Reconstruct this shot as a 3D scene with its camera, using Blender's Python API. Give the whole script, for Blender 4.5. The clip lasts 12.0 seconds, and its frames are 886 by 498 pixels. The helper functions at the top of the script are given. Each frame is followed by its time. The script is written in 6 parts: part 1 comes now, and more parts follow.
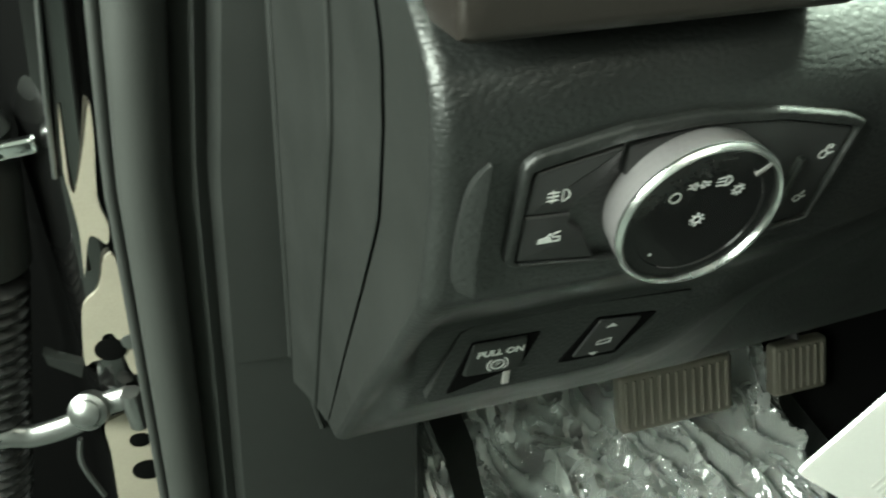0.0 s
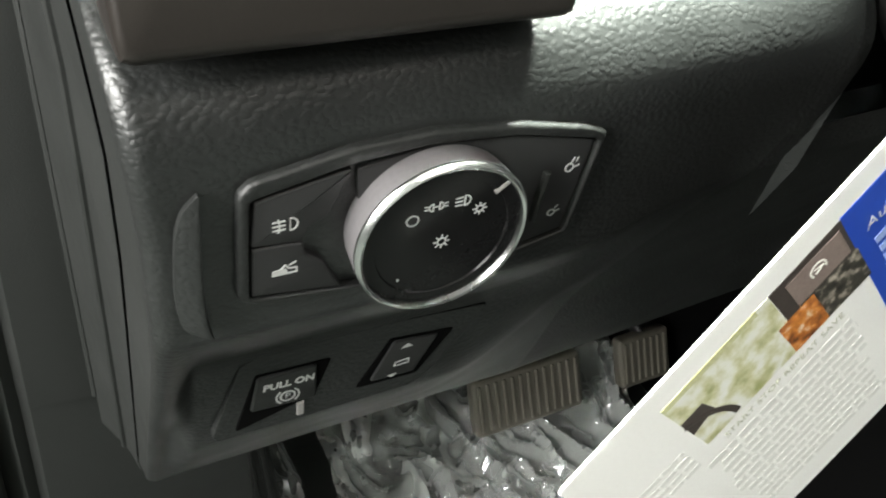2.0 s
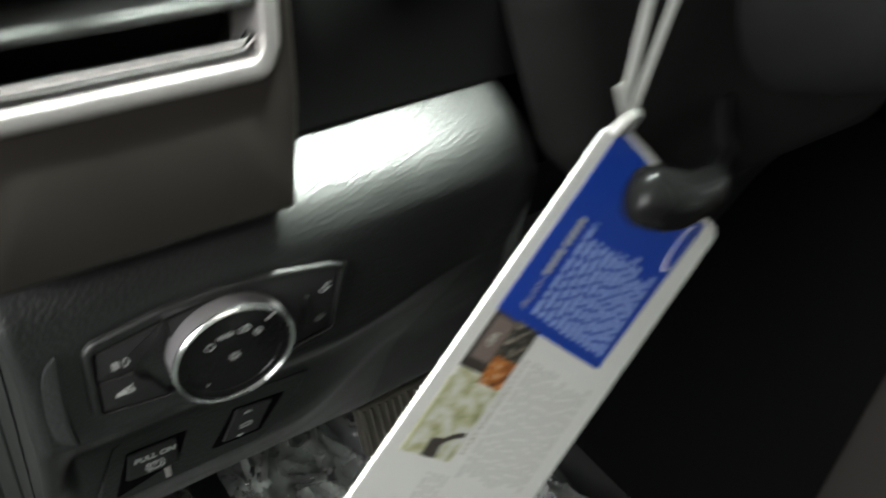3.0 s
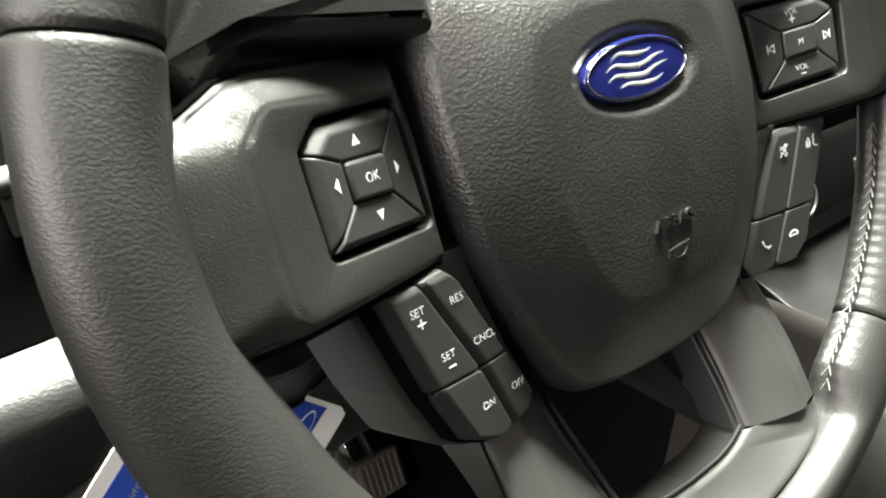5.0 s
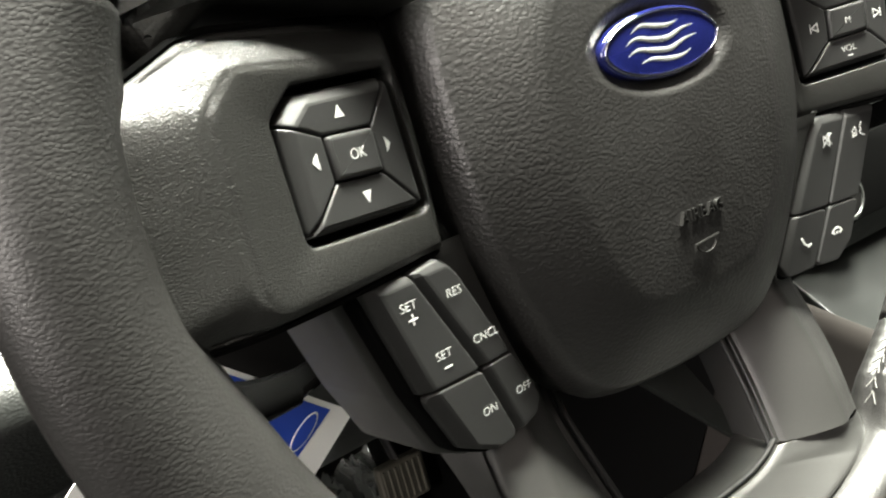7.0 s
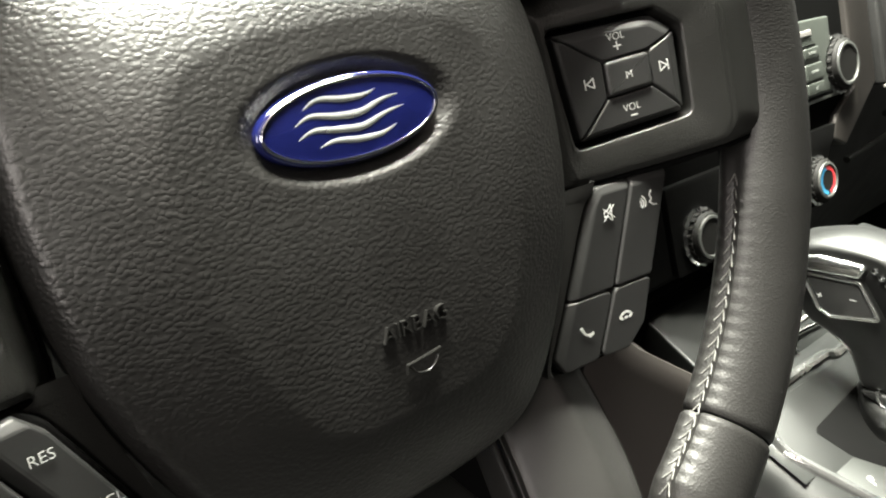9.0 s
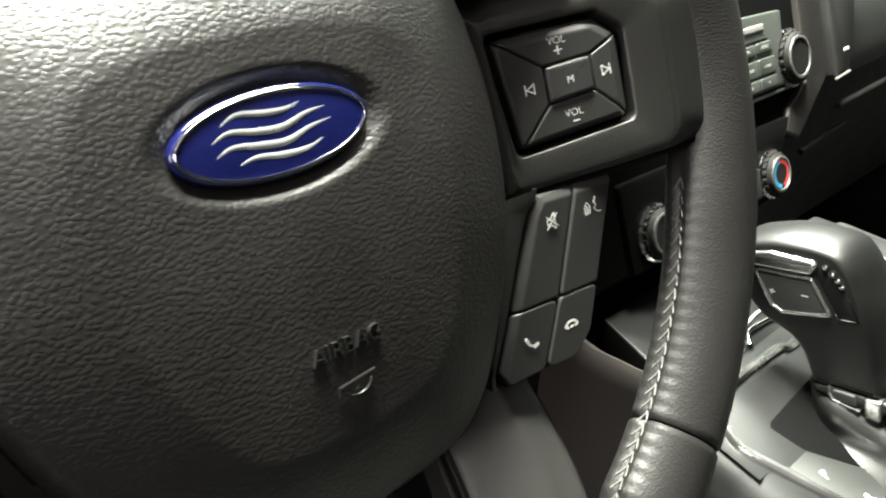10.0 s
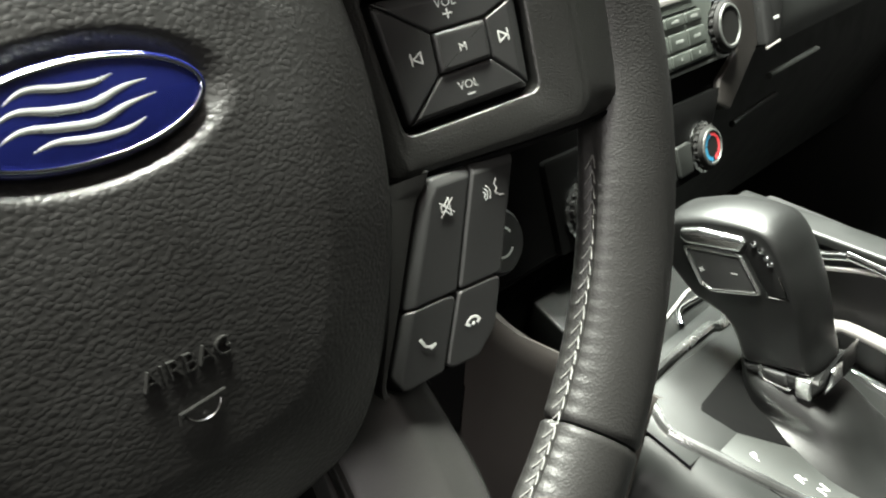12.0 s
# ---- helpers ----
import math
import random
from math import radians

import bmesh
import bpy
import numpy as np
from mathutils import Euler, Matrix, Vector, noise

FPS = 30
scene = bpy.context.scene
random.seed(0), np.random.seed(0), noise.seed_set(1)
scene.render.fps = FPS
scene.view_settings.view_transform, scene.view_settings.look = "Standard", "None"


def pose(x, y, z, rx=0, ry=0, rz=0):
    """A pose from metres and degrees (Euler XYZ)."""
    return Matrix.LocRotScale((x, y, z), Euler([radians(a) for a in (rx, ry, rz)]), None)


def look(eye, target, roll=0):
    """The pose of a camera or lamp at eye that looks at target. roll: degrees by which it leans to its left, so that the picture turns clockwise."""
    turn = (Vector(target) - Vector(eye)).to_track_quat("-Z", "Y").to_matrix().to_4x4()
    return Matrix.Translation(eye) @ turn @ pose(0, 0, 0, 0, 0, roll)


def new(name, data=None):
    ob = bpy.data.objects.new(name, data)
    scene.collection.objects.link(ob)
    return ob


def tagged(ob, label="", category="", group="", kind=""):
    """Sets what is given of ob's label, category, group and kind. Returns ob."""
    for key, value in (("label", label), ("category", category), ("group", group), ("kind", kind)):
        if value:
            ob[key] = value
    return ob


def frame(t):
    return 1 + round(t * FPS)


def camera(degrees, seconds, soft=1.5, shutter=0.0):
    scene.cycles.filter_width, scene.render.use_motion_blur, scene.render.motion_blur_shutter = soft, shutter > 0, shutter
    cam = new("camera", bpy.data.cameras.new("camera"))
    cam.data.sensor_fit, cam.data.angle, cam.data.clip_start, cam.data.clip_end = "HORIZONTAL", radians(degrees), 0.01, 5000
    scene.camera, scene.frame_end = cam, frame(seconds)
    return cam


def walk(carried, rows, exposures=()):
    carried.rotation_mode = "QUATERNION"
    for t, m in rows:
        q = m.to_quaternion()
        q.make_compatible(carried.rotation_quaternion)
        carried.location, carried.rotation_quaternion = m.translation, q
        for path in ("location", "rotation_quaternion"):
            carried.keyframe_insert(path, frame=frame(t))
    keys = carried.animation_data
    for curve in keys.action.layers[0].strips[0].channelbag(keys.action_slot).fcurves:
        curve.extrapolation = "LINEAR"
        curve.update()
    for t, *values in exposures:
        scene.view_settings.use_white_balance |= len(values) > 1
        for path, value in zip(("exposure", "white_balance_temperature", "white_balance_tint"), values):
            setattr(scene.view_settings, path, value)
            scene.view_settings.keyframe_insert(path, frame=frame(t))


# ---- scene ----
cam = camera(58.76, 12.0, soft=2.0, shutter=0.5)
walk(cam, [
    (0.0, pose(-0.3532, 0.0044, 0.5954, 50.81, -1.03, -16.42)),
    (0.5, pose(-0.3402, 0.0067, 0.5952, 50.76, -1.26, -19.57)),
    (1.0, pose(-0.3293, 0.0066, 0.5959, 51.27, -2.68, -21.69)),
    (1.5, pose(-0.3245, 0.0048, 0.5941, 51.39, -3.61, -23.54)),
    (2.0, pose(-0.3217, 0.0055, 0.5934, 51.62, -4.25, -25.30)),
    (2.5, pose(-0.3189, -0.0061, 0.6053, 51.87, -4.35, -28.03)),
    (3.0, pose(-0.3136, -0.0520, 0.6674, 52.79, -3.24, -34.72)),
    (3.3, pose(-0.2946, -0.1007, 0.7317, 52.09, -1.05, -36.14)),
    (3.5, pose(-0.2773, -0.1147, 0.7609, 51.39, -1.02, -38.27)),
    (3.6, pose(-0.2661, -0.1318, 0.7729, 51.30, -0.41, -38.31)),
    (3.7, pose(-0.2578, -0.1463, 0.7770, 51.83, -0.60, -38.53)),
    (5.3, pose(-0.2018, -0.1635, 0.7426, 59.22, -0.89, -37.67)),
    (5.5, pose(-0.1949, -0.1582, 0.7360, 59.08, -0.81, -37.03)),
    (6.0, pose(-0.1925, -0.1550, 0.7355, 58.99, -0.39, -36.12)),
    (6.5, pose(-0.1960, -0.1549, 0.7369, 58.95, -0.15, -35.61)),
    (6.7, pose(-0.1966, -0.1557, 0.7378, 59.12, -0.04, -35.46)),
    (8.3, pose(-0.1302, -0.1600, 0.7464, 58.06, -1.58, -36.93)),
    (8.4, pose(-0.1251, -0.1628, 0.7452, 59.76, -1.09, -37.92)),
    (8.5, pose(-0.1176, -0.1565, 0.7444, 59.22, -1.70, -37.75)),
    (9.0, pose(-0.0988, -0.1539, 0.7431, 58.70, -1.82, -39.14)),
    (9.5, pose(-0.0968, -0.1508, 0.7436, 58.25, -2.23, -40.34)),
    (10.0, pose(-0.0859, -0.1522, 0.7455, 58.06, -2.31, -41.59)),
    (10.5, pose(-0.0723, -0.1494, 0.7418, 57.80, -2.64, -42.71)),
    (11.0, pose(-0.0601, -0.1476, 0.7382, 57.30, -2.76, -43.74)),
    (11.5, pose(-0.0583, -0.1441, 0.7375, 56.86, -2.99, -44.60)),
    (12.0, pose(-0.0539, -0.1460, 0.7350, 56.49, -3.21, -45.42)),
], exposures=[(0.0, 1.05, 6500, -23), (0.5, 1.05, 6500, -14), (1.0, 1.05, 6600, -9), (2.0, 1.05, 6500, -3), (2.8, 0.36, 6300, -3), (3.6, -0.05, 6500, -4), (5.5, 0.4, 6850, 4), (6.0, 0.5, 6900, 4), (6.5, 0.32, 6900, 3), (8.5, -0.08, 7000, 4), (9.0, -0.3, 7000, 4), (10.0, -0.45, 6850, 3), (12.0, -0.45, 6700, 1)])

# ---- light: a lit hall around the cab, seen through the windscreen and the open door, plus an added roof lamp ----
world = bpy.data.worlds.new("hall")
scene.world = world
world.use_nodes = True
world.node_tree.nodes["Background"].inputs["Color"].default_value = (1.0, 1.0, 0.93, 1)
world.node_tree.nodes["Background"].inputs["Strength"].default_value = 0.22


def hall_lamp(name, eye, target, sx, sy, watts, colour):
    data = bpy.data.lights.new(name, "AREA")
    data.shape, data.size, data.size_y, data.energy, data.color = "RECTANGLE", sx, sy, watts, colour
    ob = new(name, data)
    ob.matrix_world = look(eye, target)
    return ob


hall_lamp("hall_lamp_front", (0.95, 1.15, 2.25), (-0.1, 0.1, 0.6), 0.8, 0.5, 1000, (0.97, 1.0, 0.97))
hall_lamp("hall_lamp_above", (0.1, 0.52, 2.4), (-0.1, 0.0, 0.6), 0.9, 0.5, 860, (1.0, 1.0, 0.96))
hall_lamp("hall_lamp_door", (-1.4, -0.1, 1.1), (-0.2, 0.1, 0.5), 0.8, 0.7, 38, (1.0, 0.92, 0.95))
# added fill lamp just under the closed headliner; no opening stands behind it
hall_lamp("sunroof_light", (-0.15, -0.32, 1.29), (-0.05, 0.0, 0.6), 0.6, 0.35, 2.4, (1.0, 0.87, 0.85))

# ---- materials ----
def material(name, colour, rough=0.5, metal=0.0, coat=0.0, grain=None, vary=0.12, spec=0.5, speck=0.0):
    """grain: rows of (kind, scale per metre, height in metres); kind is 'leather', 'fine' or 'wrinkle'."""
    mat = bpy.data.materials.new(name)
    mat.use_nodes = True
    nt = mat.node_tree
    b = nt.nodes["Principled BSDF"]
    b.inputs["Metallic"].default_value = metal
    b.inputs["Coat Weight"].default_value = coat
    b.inputs["Specular IOR Level"].default_value = spec
    tc = nt.nodes.new("ShaderNodeTexCoord")

    def tex(kind, scale, **kw):
        n = nt.nodes.new(kind)
        n.inputs["Scale"].default_value = scale
        for k, v in kw.items():
            n.inputs[k].default_value = v
        nt.links.new(tc.outputs["Object"], n.inputs["Vector"])
        return n

    def mixer(a, bb, fac):
        m = nt.nodes.new("ShaderNodeMix")
        m.data_type = "RGBA"
        m.inputs[6].default_value, m.inputs[7].default_value = a, bb
        nt.links.new(fac, m.inputs[0])
        return m.outputs[2]

    big = tex("ShaderNodeTexNoise", 34, Detail=4)
    small = tex("ShaderNodeTexNoise", 900, Detail=2)
    add = nt.nodes.new("ShaderNodeMath")
    add.operation = "ADD"
    half = nt.nodes.new("ShaderNodeMath")
    half.operation = "MULTIPLY"
    half.inputs[1].default_value = 0.5
    nt.links.new(big.outputs["Fac"], add.inputs[0])
    nt.links.new(small.outputs["Fac"], add.inputs[1])
    nt.links.new(add.outputs[0], half.inputs[0])
    lo = tuple(c * (1 - 2 * vary) for c in colour) + (1,)
    hi = tuple(min(1, c * (1 + 2 * vary)) for c in colour) + (1,)
    nt.links.new(mixer(lo, hi, half.outputs[0]), b.inputs["Base Color"])
    ra = nt.nodes.new("ShaderNodeMapRange")
    ra.inputs["From Min"].default_value, ra.inputs["From Max"].default_value = 0.3, 0.7
    ra.inputs["To Min"].default_value, ra.inputs["To Max"].default_value = max(0.02, rough - 0.05), min(1, rough + 0.05)
    nt.links.new(big.outputs["Fac"], ra.inputs["Value"])
    nt.links.new(ra.outputs[0], b.inputs["Roughness"])
    last = None
    for kind, scale, height in grain or ():
        bump = nt.nodes.new("ShaderNodeBump")
        bump.inputs["Distance"].default_value = height
        bump.inputs["Strength"].default_value = 1.0
        if kind == "leather":
            warp = tex("ShaderNodeTexNoise", scale * 0.45, Detail=2)
            off = nt.nodes.new("ShaderNodeVectorMath")
            off.operation = "MULTIPLY_ADD"
            nt.links.new(warp.outputs["Color"], off.inputs[0])
            off.inputs[1].default_value = (0.9 / scale,) * 3
            nt.links.new(tc.outputs["Object"], off.inputs[2])
            flat = nt.nodes.new("ShaderNodeMapping")
            flat.inputs["Scale"].default_value = (0.82, 1.0, 1.05)
            nt.links.new(off.outputs[0], flat.inputs["Vector"])
            v = nt.nodes.new("ShaderNodeTexVoronoi")
            v.feature = "F1"
            v.inputs["Scale"].default_value = scale
            nt.links.new(flat.outputs[0], v.inputs["Vector"])
            mr = nt.nodes.new("ShaderNodeMapRange")
            mr.interpolation_type = "SMOOTHERSTEP"
            mr.inputs["From Min"].default_value, mr.inputs["From Max"].default_value = 0.1, 0.85
            mr.inputs["To Min"].default_value, mr.inputs["To Max"].default_value = 1.0, 0.0
            nt.links.new(v.outputs["Distance"], mr.inputs["Value"])
            swell = tex("ShaderNodeTexNoise", scale * 0.6, Detail=1)
            both = nt.nodes.new("ShaderNodeMath")
            both.operation = "MULTIPLY_ADD"
            both.inputs[1].default_value = 0.4
            nt.links.new(swell.outputs["Fac"], both.inputs[0])
            nt.links.new(mr.outputs[0], both.inputs[2])
            out = both.outputs[0]
        elif kind == "wrinkle":
            n = tex("ShaderNodeTexNoise", scale, Detail=5, Distortion=1.6)
            out = n.outputs["Fac"]
        else:
            n = tex("ShaderNodeTexNoise", scale, Detail=2, Roughness=0.6)
            out = n.outputs["Fac"]
        nt.links.new(out, bump.inputs["Height"])
        if last:
            nt.links.new(last.outputs[0], bump.inputs["Normal"])
        last = bump
    if last:
        nt.links.new(last.outputs[0], b.inputs["Normal"])
    return mat


leather_cover = material("grained airbag skin", (0.0075, 0.0071, 0.0068), 0.4, spec=0.66, grain=[("leather", 800, 0.00008), ("fine", 2600, 0.00002)])
leather_rim = material("wrapped rim leather", (0.011, 0.0106, 0.0102), 0.46, spec=0.38, grain=[("leather", 1150, 0.00005), ("fine", 2600, 0.00002)])
plastic_spoke = material("sparkling grained plastic", (0.012, 0.012, 0.0113), 0.36, spec=0.5, grain=[("fine", 2000, 0.00024)], vary=0.05)
plastic_dash = material("grained dash plastic", (0.0095, 0.0103, 0.0097), 0.5, grain=[("leather", 640, 0.0001), ("fine", 2600, 0.00003)])
plastic_pad = material("soft padded dash skin", (0.0115, 0.0124, 0.0118), 0.42, spec=0.62, grain=[("leather", 760, 0.00009), ("fine", 2600, 0.00003)])
plastic_trim = material("matt grey trim plastic", (0.0115, 0.0125, 0.0115), 0.55, spec=0.4, grain=[("fine", 1500, 0.0001)])
plastic_key = material("smooth key plastic", (0.016, 0.016, 0.016), 0.5, spec=0.4, grain=[("fine", 3500, 0.00002)])
plastic_black = material("black plastic", (0.009, 0.009, 0.009), 0.5, spec=0.35, grain=[("fine", 2000, 0.00005)])
# near-black for dark joints, and for shade put into the colour of recesses
gap_shade_black = material("near-black gap and shade", (0.003, 0.003, 0.003), 0.95, spec=0.03)
gloss_black = material("gloss black", (0.007, 0.007, 0.007), 0.2, spec=0.12)
bronze = material("satin bronze grey paint", (0.024, 0.0205, 0.018), 0.36, metal=0.35, grain=[("fine", 2600, 0.00004)])
satin_silver = material("satin silver paint", (0.42, 0.4, 0.39), 0.36, metal=0.6, grain=[("fine", 2600, 0.00003)])
chrome = material("chrome", (0.86, 0.87, 0.87), 0.08, metal=1.0, vary=0.02)
satin_chrome = material("satin chrome", (0.8, 0.81, 0.8), 0.24, metal=1.0, vary=0.04)
graphite = material("satin graphite console paint", (0.0062, 0.0066, 0.0063), 0.42, metal=0.0, spec=0.22, grain=[("fine", 2600, 0.00003)])
white_print = material("white print", (0.46, 0.47, 0.455), 0.5, vary=0.04)
dim_print = material("grey print", (0.42, 0.43, 0.42), 0.5, vary=0.04)
faint_print = material("faint grey print", (0.16, 0.17, 0.16), 0.5, vary=0.04)
emblem_blue = material("navy enamel", (0.005, 0.007, 0.05), 0.12, coat=1.0, vary=0.05)
emblem_silver = material("brushed silver relief", (0.72, 0.75, 0.73), 0.28, metal=0.8, vary=0.05)
card_white = material("white card", (0.86, 0.85, 0.82), 0.45, vary=0.03)
card_blue = material("blue print on card", (0.015, 0.06, 0.42), 0.4, vary=0.06)
# near-black for the unseen card back, so it throws no light on the dash
card_back = material("near-black bounce stop on card", (0.012, 0.012, 0.013), 0.6, spec=0.2, vary=0.08)
card_text = material("pale print on blue card", (0.3, 0.4, 0.72), 0.45, vary=0.1)
card_olive = material("olive grey print on card", (0.4, 0.4, 0.3), 0.45, vary=0.06)
card_grey = material("grey print on card", (0.7, 0.69, 0.66), 0.45, vary=0.06)
photo_dark = material("dark photo print", (0.05, 0.04, 0.035), 0.4, vary=0.3)
photo_brown = material("brown photo print", (0.22, 0.17, 0.15), 0.4, vary=0.2)
photo_green = material("leaf green photo print", (0.5, 0.5, 0.27), 0.4, vary=0.35)
photo_pale = material("pale photo print", (0.66, 0.66, 0.6), 0.4, vary=0.15)
strap_mat = material("clear plastic tie", (0.34, 0.34, 0.32), 0.3, vary=0.05)
paint_black = material("gloss black body paint", (0.004, 0.004, 0.004), 0.07, coat=1.0, vary=0.02)
seal_grey = material("grey seal rubber", (0.024, 0.0255, 0.0235), 0.6, grain=[("fine", 900, 0.0001)])
satin_grey = material("satin grey paint", (0.11, 0.11, 0.108), 0.42, metal=0.2, grain=[("fine", 2600, 0.00003)])
rubber = material("rubber seal", (0.022, 0.024, 0.022), 0.6, grain=[("fine", 900, 0.0001)])
zinc = material("zinc plated steel", (0.22, 0.224, 0.22), 0.3, metal=0.9, grain=[("fine", 400, 0.0001)])
carpet = material("dark carpet", (0.012, 0.013, 0.012), 0.95, grain=[("fine", 700, 0.001)])
pedal_steel = material("ribbed pedal cover", (0.12, 0.11, 0.09), 0.42, metal=0.2, grain=[("fine", 900, 0.0001)])
red_print = material("red print", (0.65, 0.06, 0.07), 0.4, vary=0.03)
cyan_print = material("light blue print", (0.05, 0.32, 0.55), 0.4, vary=0.03)
matt_black = material("matt black plastic", (0.008, 0.0078, 0.0075), 0.68, spec=0.14, grain=[("fine", 1500, 0.00006)])
thread = material("pale grey thread", (0.09, 0.088, 0.084), 0.6, vary=0.2)
pewter = material("satin pewter paint", (0.2, 0.19, 0.195), 0.38, metal=0.5, grain=[("fine", 2600, 0.00003)])
smooth_skin = material("smooth airbag skin", (0.009, 0.0088, 0.0084), 0.32, spec=0.6, vary=0.05)
facia_brown = material("matt brown-grey plastic", (0.02, 0.0172, 0.0155), 0.65, spec=0.3, grain=[("fine", 1500, 0.00008)])
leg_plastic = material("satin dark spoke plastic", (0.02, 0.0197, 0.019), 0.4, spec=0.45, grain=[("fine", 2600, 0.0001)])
rear_cloth = material("dark cloth of the rear wall", (0.02, 0.02, 0.02), 0.9, grain=[("fine", 500, 0.0004)])
headliner = material("pale headliner cloth", (0.35, 0.35, 0.34), 0.9, grain=[("fine", 500, 0.0004)])


def photo_print(name, colours, scale, rough=0.4):
    """Blotched print: colours follow a noise from its low to its high values."""
    mat = bpy.data.materials.new(name)
    mat.use_nodes = True
    nt = mat.node_tree
    b = nt.nodes["Principled BSDF"]
    b.inputs["Roughness"].default_value = rough
    tc = nt.nodes.new("ShaderNodeTexCoord")
    n = nt.nodes.new("ShaderNodeTexNoise")
    n.inputs["Scale"].default_value, n.inputs["Detail"].default_value = scale, 5
    ramp = nt.nodes.new("ShaderNodeValToRGB")
    el = ramp.color_ramp.elements
    for k, c in enumerate(colours):
        pos = 0.3 + 0.4 * k / (len(colours) - 1)
        e = el[k] if k < 2 else el.new(pos)
        e.position, e.color = pos, (*c, 1)
    nt.links.new(tc.outputs["Object"], n.inputs["Vector"])
    nt.links.new(n.outputs["Fac"], ramp.inputs[0])
    nt.links.new(ramp.outputs[0], b.inputs["Base Color"])
    return mat


photo_autumn = photo_print("autumn leaves print", [(0.02, 0.015, 0.01), (0.3, 0.09, 0.02), (0.6, 0.22, 0.04), (0.75, 0.65, 0.5)], 260)
photo_trees = photo_print("dark trees print", [(0.01, 0.01, 0.009), (0.05, 0.045, 0.035), (0.45, 0.4, 0.33)], 330)
photo_leafy = photo_print("pale leafy print", [(0.3, 0.31, 0.12), (0.55, 0.54, 0.32), (0.75, 0.75, 0.66), (0.8, 0.8, 0.78)], 150)
film_clear = bpy.data.materials.new("clear crinkled film")
film_clear.use_nodes = True
_b = film_clear.node_tree.nodes["Principled BSDF"]
_b.inputs["Transmission Weight"].default_value = 0.78
_b.inputs["Base Color"].default_value = (0.9, 0.93, 0.9, 1)
_b.inputs["Roughness"].default_value = 0.1
_b.inputs["IOR"].default_value = 1.75
_n = film_clear.node_tree.nodes.new("ShaderNodeTexNoise")
_n.inputs["Scale"].default_value, _n.inputs["Detail"].default_value, _n.inputs["Distortion"].default_value = 30, 2, 0.8
_t = film_clear.node_tree.nodes.new("ShaderNodeTexCoord")
_u = film_clear.node_tree.nodes.new("ShaderNodeBump")
_u.inputs["Distance"].default_value = 0.003
film_clear.node_tree.links.new(_t.outputs["Object"], _n.inputs["Vector"])
film_clear.node_tree.links.new(_n.outputs["Fac"], _u.inputs["Height"])
film_clear.node_tree.links.new(_u.outputs[0], _b.inputs["Normal"])

# ---- building helpers ----
def thing(name, label, category, m=None, group="", kind=""):
    ob = new(name)
    ob.empty_display_size = 0.02
    if m is not None:
        ob.matrix_world = m
    return tagged(ob, label, category, group, kind)


def finish(bm, name, mat, smooth=True, angle=38):
    bmesh.ops.recalc_face_normals(bm, faces=bm.faces)
    me = bpy.data.meshes.new(name)
    bm.to_mesh(me)
    bm.free()
    for m in mat if isinstance(mat, (list, tuple)) else [mat]:
        me.materials.append(m)
    if smooth:
        for p in me.polygons:
            p.use_smooth = True
        me.set_sharp_from_angle(angle=radians(angle))
    return me


def part(name, bm, mat, parent, label="", m=None, smooth=True, angle=38):
    ob = new(name, finish(bm, name, mat, smooth, angle))
    ob.parent = parent
    if m is not None:
        ob.matrix_local = m
    return tagged(ob, label)


def solo(name, bm, mat, label, category, kind="", m=None):
    ob = new(name, finish(bm, name, mat))
    if m is not None:
        ob.matrix_world = m
    return tagged(ob, label, category, kind=kind)


def rounded(pts, r, n=5):
    """The outline pts with its corners rounded; r: one radius, or one a corner."""
    out, k = [], len(pts)
    for i in range(k):
        p0, p1, p2 = (Vector(pts[j % k]) for j in (i - 1, i, i + 1))
        rr = r[i] if isinstance(r, (list, tuple)) else r
        a, b = (p0 - p1), (p2 - p1)
        la, lb = a.length, b.length
        a.normalize(), b.normalize()
        half = math.acos(max(-1, min(1, a.dot(b)))) / 2
        if rr <= 0 or half > 1.55:
            out.append(p1)
            continue
        d = min(rr / math.tan(half), 0.48 * la, 0.48 * lb)
        q0, q1 = p1 + a * d, p1 + b * d
        for j in range(n + 1):
            t = j / n
            out.append(q0 * (1 - t) ** 2 + p1 * 2 * t * (1 - t) + q1 * t * t)
    return [Vector((p[0], p[1])) for p in out]


def area(pts):
    return sum(a[0] * b[1] - b[0] * a[1] for a, b in zip(pts, pts[1:] + pts[:1])) / 2


def ccw(pts):
    pts = [Vector((p[0], p[1])) for p in pts]
    return pts if area(pts) > 0 else pts[::-1]


def inset(pts, d):
    """The counter-clockwise outline pts moved inwards by d."""
    out, k = [], len(pts)
    for i in range(k):
        a, b = (pts[i] - pts[i - 1]), (pts[(i + 1) % k] - pts[i])
        if a.length < 1e-9 or b.length < 1e-9:
            out.append(pts[i].copy())
            continue
        na, nb = Vector((-a.y, a.x)).normalized(), Vector((-b.y, b.x)).normalized()
        s = na + nb
        s = s / max(0.35, s.dot(na)) if s.length > 1e-6 else na
        out.append(pts[i] + s * d)
    return out


def rings_to_bm(rings, m=None, cap0=True, cap1=True, bm=None, closed=True):
    bm = bm or bmesh.new()
    rows = [[bm.verts.new(m @ Vector(p) if m else Vector(p)) for p in r] for r in rings]
    for a, b in zip(rows, rows[1:]):
        k = len(a)
        for i in range(k if closed else k - 1):
            j = (i + 1) % k
            bm.faces.new((a[i], a[j], b[j], b[i]))
    if cap0:
        bm.faces.new(rows[0][::-1])
    if cap1:
        bm.faces.new(rows[-1])
    return bm


